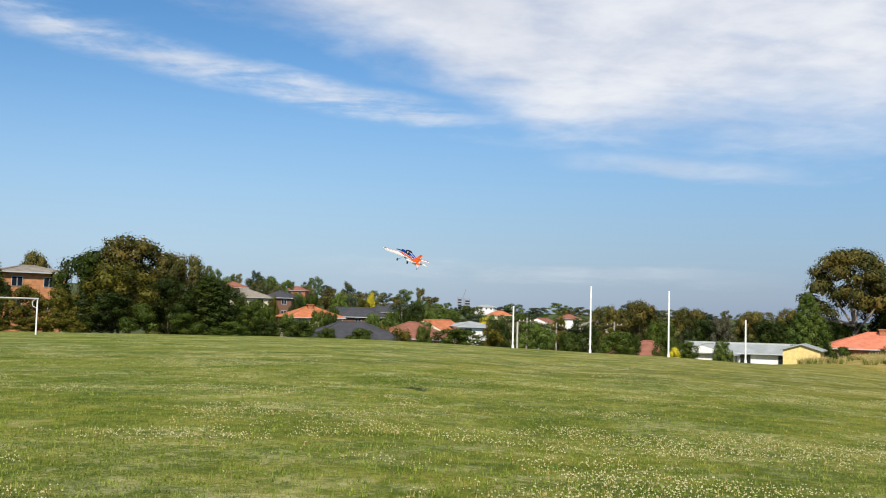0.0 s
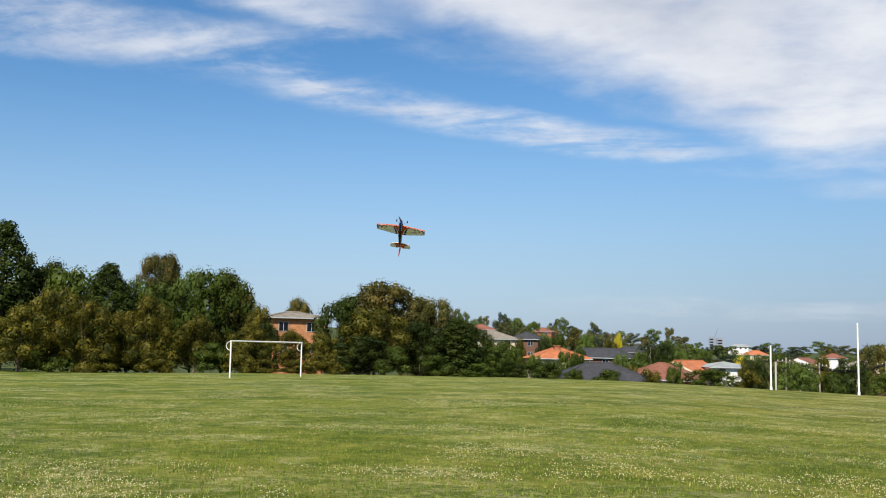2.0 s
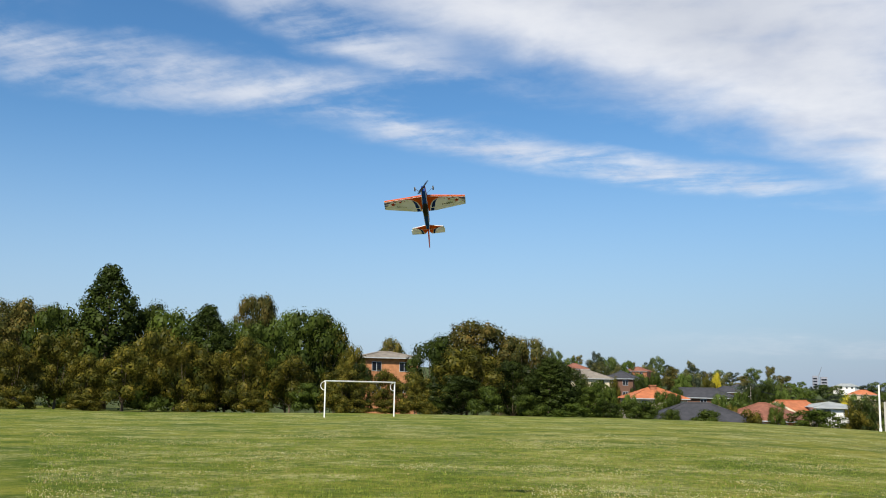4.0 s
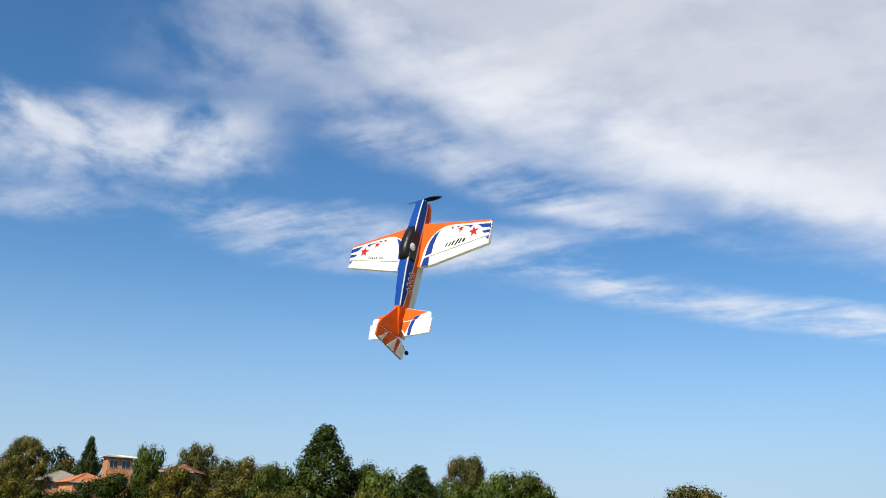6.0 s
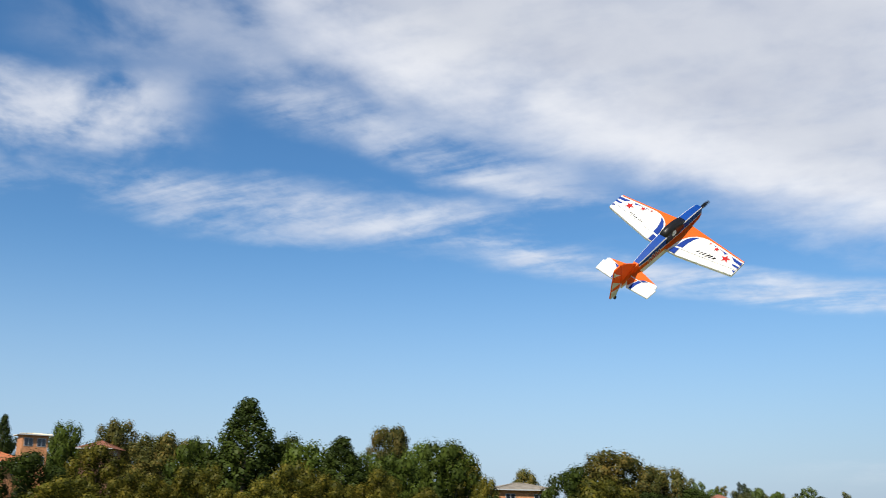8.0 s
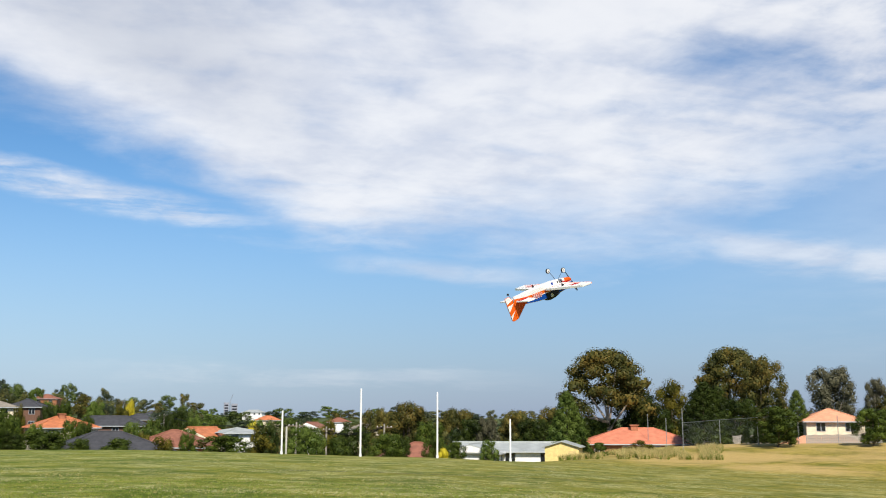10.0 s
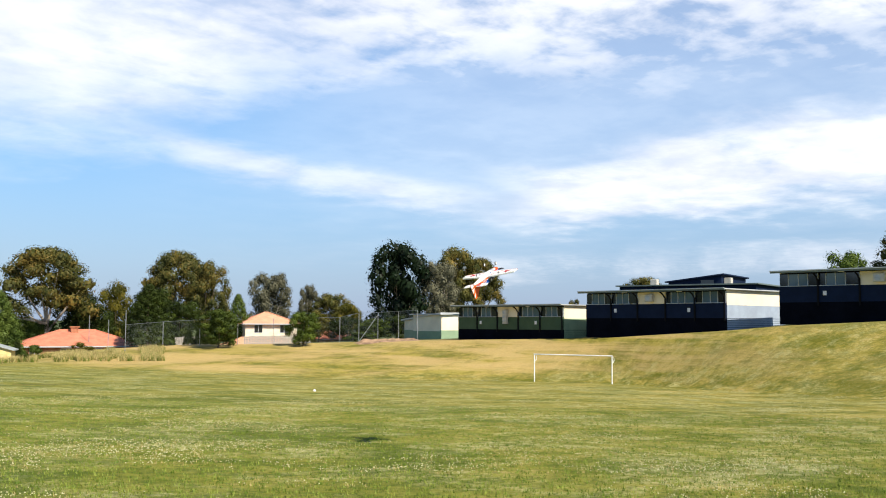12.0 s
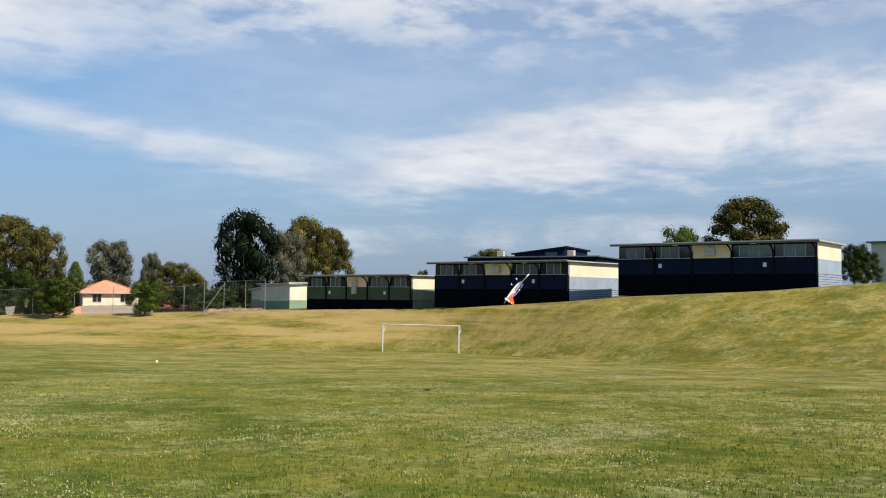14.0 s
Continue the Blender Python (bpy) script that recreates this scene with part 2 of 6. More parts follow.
    c = n.mix(n.math("MULTIPLY", n.ramp(tuft, 0.50, 0.60), n.math("SUBTRACT", 0.60, n.math("MULTIPLY", attr, 0.45))), c, rgb(0.055, 0.085, 0.009))
    c = n.mix(n.math("MULTIPLY", n.ramp(hair, 0.40, 0.62), 0.45), c, n.mix(0.62, c, rgb(0.03, 0.05, 0.006)))
    woods = n.mix(mid, rgb(0.035, 0.06, 0.018), rgb(0.10, 0.11, 0.04))
    c = n.mix(wild, c, woods)
    n.put(b, "Base Color", c)
    bump(n, b, n.math("ADD", n.math("MULTIPLY", fine, 0.6), n.math("MULTIPLY", hair, 0.4)), 0.9, 0.06)
    return m


TURF = make_turf()
WHITE_PAINT = worn("white_paint", (0.80, 0.79, 0.76), 0.45, vary=0.08)
GUM = leafy("gum_leaf", (0.018, 0.026, 0.007), (0.120, 0.112, 0.028), (0.190, 0.115, 0.024))
OLIVE = leafy("olive_leaf", (0.016, 0.022, 0.004), (0.118, 0.108, 0.014), (0.160, 0.116, 0.016))
BUSH = leafy("bush_leaf", (0.012, 0.024, 0.005), (0.078, 0.104, 0.014))
BRIGHT = leafy("bright_leaf", (0.034, 0.062, 0.011), (0.118, 0.155, 0.028))
PINE = leafy("pine_needle", (0.003, 0.007, 0.003), (0.011, 0.020, 0.007))
GREY = leafy("grey_gum_leaf", (0.045, 0.048, 0.028), (0.135, 0.125, 0.075))
DARK = leafy("dark_leaf", (0.006, 0.012, 0.003), (0.042, 0.058, 0.009))
GOLD = leafy("golden_leaf", (0.30, 0.26, 0.02), (0.55, 0.45, 0.03))
FAR = leafy("far_leaf", (0.028, 0.038, 0.016), (0.105, 0.108, 0.034), (0.15, 0.13, 0.04))
# dark leaves greyed: the haze of distance is mixed into the colour
FAR_HAZY = leafy("far_hazy_leaf", (0.018, 0.028, 0.018), (0.048, 0.062, 0.034))
FAR_GREEN = leafy("far_green_leaf", (0.026, 0.044, 0.012), (0.098, 0.125, 0.028))
BARK = worn("bark", (0.16, 0.12, 0.085), 0.9, vary=0.3, scale=2, grain=14, relief=0.6)
PALE_BARK = worn("pale_bark", (0.40, 0.33, 0.26), 0.85, vary=0.25, scale=1.2, grain=10, relief=0.4)


# ---- mesh helpers ----
def link(name, bm, mat, parent=None, label=""):
    me = bpy.data.meshes.new(name)
    bm.to_mesh(me)
    bm.free()
    me.materials.append(mat)
    ob = new(name, me)
    if parent:
        ob.parent = parent
    if label:
        ob["label"] = label
    return ob


part = link


def add_box(bm, lo, hi, m=None):
    c = [(a + b) / 2 for a, b in zip(lo, hi)]
    s = [abs(b - a) for a, b in zip(lo, hi)]
    t = Matrix.Translation(c) @ Matrix.Diagonal((*s, 1))
    return bmesh.ops.create_cube(bm, size=1, matrix=(m @ t) if m else t)["verts"]


def box(lo, hi, bevel=0.0, m=None):
    bm = bmesh.new()
    add_box(bm, lo, hi, m)
    if bevel:
        bmesh.ops.bevel(bm, geom=bm.edges[:], offset=bevel, segments=1, affect="EDGES")
    return bm


def add_tube(bm, a, b, r1, r2=None, seg=10):
    a, b = Vector(a), Vector(b)
    d = b - a
    m = Matrix.Translation((a + b) / 2) @ d.to_track_quat("Z", "Y").to_matrix().to_4x4()
    bmesh.ops.create_cone(bm, cap_ends=True, segments=seg, radius1=r1, radius2=r1 if r2 is None else r2, depth=d.length, matrix=m)


def tube(a, b, r1, r2=None, seg=10):
    bm = bmesh.new()
    add_tube(bm, a, b, r1, r2, seg)
    return bm


def prism(points, depth, m=None):
    """A flat outline in x and z, pushed from y = 0 to y = depth."""
    bm = bmesh.new()
    front = [bm.verts.new((x, 0, z)) for x, z in points]
    back = [bm.verts.new((x, depth, z)) for x, z in points]
    bm.faces.new(front)
    bm.faces.new(back[::-1])
    k = len(points)
    for i in range(k):
        bm.faces.new((front[i], back[i], back[(i + 1) % k], front[(i + 1) % k]))
    bmesh.ops.recalc_face_normals(bm, faces=bm.faces[:])
    if m:
        bm.transform(m)
    return bm


def thing(name, m, label, category, group=""):
    ob = new(name)
    ob.matrix_world = m
    return tagged(ob, label, category, group)


# ---- the land ----
# heading, edge of the mown oval: distance and angle, top of the bank or far fall: distance and height, then heights at 200, 400, 900 m
LAND_AZ = [180, 120, 75, 50, 36, 25, 10, 3, -4, -9, -13, -17, -21, -25, -30, -37, -46, -54, -61, -64, -72, -78, -95, -130, -180]
EDGE_R = [70, 70, 70, 74, 80, 84, 86, 86, 86, 86, 86, 87, 92, 96, 94, 92, 92, 89, 75, 68, 60, 56, 52, 55, 70]
EDGE_EL = [-1.4, -1.4, -1.5, -1.6, -1.65, -1.54, -1.54, -1.62, -1.87, -2.02, -2.10, -2.27, -2.36, -2.55, -2.80, -3.12, -3.22, -3.30, -3.64, -3.72, -3.84, -3.9, -3.9, -3.0, -1.4]
TOP_R = [110, 110, 110, 110, 115, 118, 120, 120, 120, 118, 116, 118, 122, 126, 126, 124, 108, 95, 85, 83.5, 80, 80, 80, 90, 110]
TOP_Z = [0.0, 0.0, 0.0, -0.6, -1.6, -3.0, -4.2, -5, -5.4, -5.6, -5.6, -4.6, -2.9, -1.7, -1.1, -0.86, -0.10, 0.31, 1.14, 1.6, 2.2, 2.9, 3.4, 3.0, 0.0]
Z_200 = [3, 3, 3, 2, -1.0, -5, -8, -9, -10, -10, -10, -9, -7, -5, -3.5, -2, -0.5, 1, 2, 2.4, 3, 3.6, 4, 4, 3]
Z_400 = [8, 8, 12, 12, 10, 5, 1, -2, -4, -5, -6, -7, -7, -6, -6, -3, -1, 1, 2, 2.5, 3, 4, 5, 6, 8]
Z_900 = [20, 20, 40, 40, 32, 22, 16, 9, 4, 4, 3, 1, 0, 0, -2, -3, 0, 2, 4, 4, 5, 6, 8, 10, 20]


def along(table, az):
    return float(np.interp(-az, [-a for a in LAND_AZ], table))


def land(az, r):
    """Height of the ground at a heading and distance."""
    az = (az + 180.0) % 360.0 - 180.0
    er = along(EDGE_R, az)
    ez = EYE[2] + er * math.tan(radians(along(EDGE_EL, az)))
    tr = along(TOP_R, az)
    rs = [0.0, er, er + (tr - er) * 0.5, tr, 200.0, 400.0, 900.0, 4500.0]
    tz = along(TOP_Z, az)
    mid = ez + (tz - ez) * (0.42 if tz > ez else 0.35)
    zs = [0.0, ez, mid, tz, along(Z_200, az), along(Z_400, az), along(Z_900, az), along(Z_900, az) + 10.0]
    return float(np.interp(r, rs, zs))


def spot(az, r, dz=0.0):
    v = toward(az) * r
    return Vector((v.x, v.y, land(az, r) + dz))


def polar(x, y):
    return math.degrees(math.atan2(-x, y)), math.hypot(x, y)


def ground_at(x, y):
    return land(*polar(x, y))


def build_ground():
    radii = [0.0] + [1.2 * 1.16 ** k for k in range(26)] + list(np.arange(58, 134, 2.0)) + [140 * 1.12 ** k for k in range(31)] + [4700]
    steps = 288
    verts, faces, dry, wild = [], [], [], []
    for r in radii:
        for k in range(steps):
            az = 180 - 360 * k / steps
            v = toward(az) * r
            e = along(EDGE_R, az)
            rough = noise.noise(Vector((v.x * 0.09, v.y * 0.09, 3.0))) * 0.05 * min(max((r - e + 4) / 10, 0), 1)
            verts.append((v.x, v.y, land(az, r) + rough))
            right = min(max((-az - 18) / 8, 0), 1) if az > -150 else 0
            dry.append(min(max((r - e + 1.0) / 5, 0), 1) * right * (1 - 0.75 * min(max((-az - 56) / 10, 0), 1)))
            wild.append(min(max((r - along(TOP_R, az) - 2) / 12, 0), 1))
    for i in range(len(radii) - 1):
        for k in range(steps):
            a, b = i * steps + k, i * steps + (k + 1) % steps
            faces.append((a, a + steps, b + steps, b))
    me = bpy.data.meshes.new("ground")
    me.from_pydata(verts, [], faces)
    for key, vals in (("dry", dry), ("wild", wild)):
        at = me.attributes.new(key, "FLOAT", "POINT")
        at.data.foreach_set("value", vals)
    me.materials.append(TURF)
    me.polygons.foreach_set("use_smooth", [True] * len(me.polygons))
    tagged(new("ground", me), "mown green sports oval rising to a dry grass bank", "ground", kind="structure")


build_ground()


# ---- trees ----
def leaf_cloud(bm_data, rng, centre, radii, count, size, shell=0.72):
    """Scatters small bent leaf clumps through an ellipsoid, most of them near its skin."""
    verts, faces = bm_data
    for _ in range(count):
        d = rng.normal(size=3)
        d /= np.linalg.norm(d)
        k = shell + (1 - shell) * rng.random() ** 0.6 + (0.16 * rng.random() if rng.random() < 0.10 else 0.0)
        p = np.array(centre) + d * np.array(radii) * k * (0.92 + 0.13 * rng.random())
        out = d + rng.normal(size=3) * 0.30
        a = np.cross(out, rng.normal(size=3))
        a /= np.linalg.norm(a) + 1e-6
        b = np.cross(out, a)
        b /= np.linalg.norm(b) + 1e-6
        s = size * (0.36 + 0.70 * rng.random())
        i = len(verts)
        verts += [tuple(p - a * s), tuple(p + b * s * 0.55), tuple(p + a * s), tuple(p - b * s * 0.55 + d * s * 0.3)]
        faces.append((i, i + 1, i + 2, i + 3))


def leaf_core(bm_data, rng, centre, radii):
    """The dense leafy inside of a clump: overlapping sprays, each its own piece, tilted and set in or out."""
    verts, faces = bm_data
    c0, rad = np.array(centre), np.array(radii)
    count = 84
    for q in range(count):
        z = 1 - 2 * (q + 0.5) / count
        t = 2.399963 * q + rng.random() * 0.4
        d = np.array((math.sqrt(1 - z * z) * math.cos(t), math.sqrt(1 - z * z) * math.sin(t), z))
        p = c0 + d * rad * (0.62 + 0.40 * rng.random())
        out = d + rng.normal(size=3) * 0.22
        out /= np.linalg.norm(out)
        a = np.cross(out, rng.normal(size=3))
        a /= np.linalg.norm(a) + 1e-6
        b = np.cross(out, a)
        s = rad.mean() * (0.13 + 0.13 * rng.random())
        i = len(verts)
        verts += [tuple(p - a * s), tuple(p - a * s * 0.2 + b * s), tuple(p + a * s), tuple(p + a * s * 0.3 - b * s * 0.9)]
        faces.append((i, i + 1, i + 2, i + 3))


def crown_mesh(data, mat):
    me = bpy.data.meshes.new("crown")
    me.from_pydata(data[0], [], data[1])
    me.materials.append(mat)
    me.polygons.foreach_set("use_smooth", [True] * len(me.polygons))
    return me


def limb_mesh(segments, mat, name="trunk"):
    bm = bmesh.new()
    for a, b, r1, r2 in segments:
        add_tube(bm, a, b, r1, r2, 8)
    me = bpy.data.meshes.new(name)
    bm.to_mesh(me)
    bm.free()
    me.materials.append(mat)
    return me


TREE_KINDS = {}


def tree_kind(name, seed, leaf, bark, clumps, leaf_size, leaves, trunk_h=0.35, shape="round", clump_r=0.16):
    """A tree one unit high and about as wide as its kind is; crowns are many clumps on forked limbs."""
    rng = np.random.default_rng(seed)
    data = ([], [])
    limbs = []
    top = np.array((rng.normal() * 0.02, rng.normal() * 0.02, trunk_h))
    limbs.append(((0, 0, -0.06), tuple(top * 0.74), 0.026, 0.019))
    limbs.append((tuple(top * 0.74), tuple(top), 0.019, 0.013))
    for k in range(clumps):
        if shape == "round":
            u = rng.random()
            ang = 2.399 * k + rng.normal() * 0.35
            h = trunk_h + 0.06 + (0.93 - trunk_h - clump_r * 0.5) * ((k + 0.5) / clumps)
            t = (h - trunk_h) / (1 - trunk_h)
            rad = 0.40 * math.sqrt(max(1 - (2 * t - 0.85) ** 2 * 0.85, 0.05)) * (0.45 + 0.62 * math.sqrt(u))
            rad *= 0.3 if k % 4 == 1 else 1.0
            cr = clump_r * (0.7 + 0.6 * rng.random())
        elif shape == "gum":
            t = (k + 0.5) / clumps
            ang = 2.399 * k + rng.normal() * 0.3
            edge = 0.43 * math.sqrt(max(1 - (1.25 * t - 0.30) ** 2, 0.05))
            rad = edge * (0.35 + 0.65 * math.sqrt(rng.random()))
            h = 0.46 + 0.45 * t - 0.50 * max(rad - 0.28, 0)
            cr = clump_r * (0.65 + 0.6 * rng.random())
        elif shape == "cone":
            t = (k + 0.5) / clumps
            h = 0.06 + 0.9 * t
            ang = 2.399 * k
            rad = 0.27 * (1 - t) ** 0.62 * (0.72 + 0.5 * rng.random())
            cr = clump_r * (0.35 + 0.75 * (1 - t))
        else:
            t = rng.random()
            h = 0.12 + 0.75 * t
            ang = rng.random() * 6.28
            rad = 0.55 * math.sqrt(1 - (t * 0.95) ** 2) * math.sqrt(rng.random())
            cr = clump_r * (0.8 + 0.5 * rng.random())
        c = np.array((rad * math.cos(ang), rad * math.sin(ang), h))
        flat = {"cone": 0.9, "gum": 0.62}.get(shape, 0.74)
        leaf_core(data, rng, c, (cr * 0.74, cr * 0.74, cr * flat * 0.72))
        leaf_cloud(data, rng, c, (cr, cr, cr * flat), leaves, leaf_size)
        if shape == "gum" or (shape == "round" and k % 3 == 0):
            mid = top * 0.45 + c * 0.55 + rng.normal(size=3) * 0.015
            mid[2] -= 0.02
            if shape == "round" or k % 9 == 0:
                thick = 0.013 if shape == "gum" else 0.008
                limbs.append((tuple(top * (0.74 if k % 2 else 1.0)), tuple(mid), thick, thick * 0.6))
                limbs.append((tuple(mid), tuple(c), thick * 0.6, 0.002))
    if shape in ("round", "gum"):
        limbs.append((tuple(top), (top[0] * 1.5, top[1] * 1.5, 0.72), 0.013, 0.004))
    if shape == "cone":
        limbs.append((tuple(top), (0, 0, 0.93), 0.022, 0.004))
    TREE_KINDS[name] = (crown_mesh(data, leaf), limb_mesh(limbs, bark))


tree_kind("gum_a", 1, GUM, PALE_BARK, 60, 0.0115, 200, 0.30, "gum", clump_r=0.124)
tree_kind("gum_b", 2, GUM, BARK, 56, 0.0125, 170, 0.20, clump_r=0.130)
tree_kind("grey_gum", 3, GREY, PALE_BARK, 52, 0.0125, 170, 0.20, clump_r=0.130)
tree_kind("olive_a", 4, OLIVE, BARK, 26, 0.0140, 300, 0.16, clump_r=0.175)
tree_kind("olive_b", 5, OLIVE, BARK, 24, 0.0140, 320, 0.14, clump_r=0.180)
tree_kind("bush_a", 6, BUSH, BARK, 38, 0.0150, 170, 0.08, clump_r=0.165)
tree_kind("bush_b", 7, BRIGHT, BARK, 38, 0.0150, 170, 0.08, clump_r=0.165)
tree_kind("dark_a", 8, DARK, BARK, 44, 0.0140, 170, 0.06, clump_r=0.155)
tree_kind("pine_a", 9, PINE, BARK, 60, 0.0125, 150, 0.06, clump_r=0.165)
tree_kind("cone_a", 10, DARK, BARK, 80, 0.0120, 100, 0.10, "cone", clump_r=0.130)
tree_kind("cone_b", 11, BRIGHT, BARK, 70, 0.0130, 100, 0.10, "cone", clump_r=0.135)
tree_kind("shrub_a", 12, OLIVE, BARK, 22, 0.026, 160, 0.05, "shrub", 0.23)
tree_kind("shrub_b", 13, BUSH, BARK, 22, 0.026, 160, 0.05, "shrub", 0.23)
tree_kind("shrub_gold", 14, GOLD, BARK, 18, 0.028, 140, 0.05, "shrub", 0.23)
tree_kind("far_a", 15, FAR, BARK, 17, 0.021, 50, 0.10, clump_r=0.19)
tree_kind("far_b", 16, FAR_GREEN, BARK, 17, 0.021, 50, 0.06, clump_r=0.19)
tree_kind("far_c", 17, GUM, BARK, 16, 0.021, 50, 0.14, clump_r=0.18)
tree_kind("far_d", 18, BRIGHT, BARK, 16, 0.021, 50, 0.06, clump_r=0.19)
tree_kind("far_e", 19, FAR_HAZY, BARK, 16, 0.021, 50, 0.10, clump_r=0.19)
TREE_WORDS = {
    "gum": ("tall gum tree with a pale forked trunk and bronze-green crown", "tree"),
    "grey": ("grey-leaved gum tree with a loose rounded crown", "tree"),
    "olive": ("dense olive-green wattle tree with yellow new growth", "tree"),
    "bush": ("leafy green garden tree with a full crown", "tree"),
    "dark": ("dark green broad tree with dense foliage", "tree"),
    "pine": ("very dark old pine tree with heavy crown", "tree"),
    "cone": ("pointed conical evergreen tree", "tree"),
    "shrub": ("low rounded shrub at the edge of the grass", "shrub"),
    "far": ("distant suburban tree on the far slope", "tree"),
}


def tree(kind, az, r, top_el, wide, sink=0.0, group="", rise=None):
    """A tree at a heading and distance, with its top at an angle above the eye's level and its width in degrees."""
    p = spot(az, r, -0.05 - sink)
    top = EYE[2] + r * math.tan(radians(top_el)) if rise is None else p.z + rise
    h = (top - p.z) * 1.04
    w = 2 * r * math.tan(radians(wide / 2))
    crown, trunk = TREE_KINDS[kind]
    label, cat = TREE_WORDS[kind.split("_")[0]]
    ob = thing("shrub" if cat == "shrub" else kind.split("_")[0].replace("gum", "gum_tree").replace("grey", "grey_gum").replace("olive", "wattle_tree").replace("bush", "garden_tree").replace("dark", "broad_tree").replace("pine", "pine_tree").replace("cone", "conifer").replace("far", "distant_tree"), Matrix.Identity(4), label, cat, group)
    base_w = {"cone": 0.62, "shrub": 1.35}.get(kind.split("_")[0], 1.02)
    ob.location, ob.scale = p, (w / base_w, w / base_w, h)
    ob.rotation_euler = (0, 0, random.random() * 6.28)
    for n, me in (("trunk", trunk), ("crown", crown)):
        c = new(n, me)
        c.parent = ob
    return ob


# the wood behind the near soccer goal and down to the houses
for row in [
    ("dark_a", 19.9, 96, 2.9, 3.8), ("gum_b", 17.6, 104, 3.75, 6.0), ("olive_a", 18.2, 92, 2.3, 4.4), ("dark_a", 15.6, 95, 1.6, 3.4),
    ("gum_b", 15.0, 103, 2.9, 3.6), ("dark_a", 18.6, 88, 0.7, 4.0), ("cone_a", 13.4, 97, 1.7, 4.2), ("dark_a", 12.6, 100, 1.5, 2.6), ("bush_a", 11.2, 98, 0.2, 2.2),
    ("gum_a", 30.3, 118, 5.1, 3.6), ("bush_a", 27.0, 104, 4.2, 4.4), ("olive_b", 25.9, 112, 3.2, 2.6), ("cone_a", 33.1, 98, 4.3, 4.6), ("bush_a", 34.8, 104, 4.0, 4.6),
    ("bush_a", 30.2, 98, 3.4, 4.0), ("cone_a", 38.5, 106, 6.25, 5.6), ("dark_a", 36.2, 108, 4.3, 3.4), ("gum_b", 43.0, 118, 4.2, 4.6), ("olive_a", 46.6, 122, 3.6, 4.0),
    ("dark_a", 49.8, 112, 3.0, 4.4), ("olive_b", 41.0, 90, 2.6, 3.4), ("olive_a", 37.5, 86, 1.9, 3.8), ("olive_b", 34.2, 86, 2.4, 3.6), ("olive_a", 31.0, 87, 2.6, 3.4),
    ("olive_b", 28.4, 86, 1.6, 3.0), ("olive_a", 44.4, 92, 2.2, 3.4), ("olive_b", 47.8, 90, 1.8, 4.0), ("dark_a", 52.6, 96, 2.0, 4.4), ("olive_a", 25.4, 88, 1.0, 3.0),
    ("olive_b", 22.8, 92, 0.9, 2.6), ("olive_a", 21.2, 90, 0.8, 2.2), ("olive_a", 24.9, 100, 2.3, 2.0), ("dark_a", 24.4, 95, 1.3, 1.8), ("gum_b", 26.6, 120, 4.0, 2.6), ("bush_b", 28.6, 108, 4.1, 3.2), ("olive_b", 32.4, 90, 1.6, 2.6), ("olive_a", 39.4, 88, 1.4, 2.8), ("olive_b", 36.0, 90, 2.9, 3.0), ("bush_b", 32.0, 100, 3.5, 3.2), ("bush_a", 41.2, 112, 4.0, 3.6), ("olive_b", 43.0, 88, 1.9, 3.0), ("gum_b", 45.5, 170, 4.85, 3.0), ("bush_a", 48.0, 175, 4.6, 2.2), ("cone_a", 51.2, 170, 4.8, 1.8), ("gum_a", 54.4, 165, 4.65, 3.2), ("dark_a", 57.5, 160, 4.7, 3.0),
    ("bush_b", 58.0, 105, 3.0, 4.4), ("olive_a", 62.0, 100, 3.2, 5.0), ("dark_a", 67.0, 105, 4.0, 6.0), ("olive_b", 55.0, 98, 2.6, 4.6), ("gum_b", 22.6, 150, 2.7, 2.4),
]:
    tree(*row, group="trees behind the goal")
for az, kind in [(20.9, "shrub_a"), (24.5, "shrub_a"), (27.5, "shrub_b"), (30.4, "shrub_a"), (33.5, "shrub_a"), (36.5, "shrub_b"), (39.5, "shrub_a"), (43, "shrub_a"), (46, "shrub_b"), (49, "shrub_a"), (17.0, "shrub_b"), (14.6, "shrub_b"), (12.0, "shrub_b"), (22.6, "shrub_a"), (25.8, "shrub_a")]:
    tree(kind, az, 84.5 + (az * 7) % 2, -0.3 + 0.5 * math.sin(az * 3), 2.4, group="shrubs along the oval")
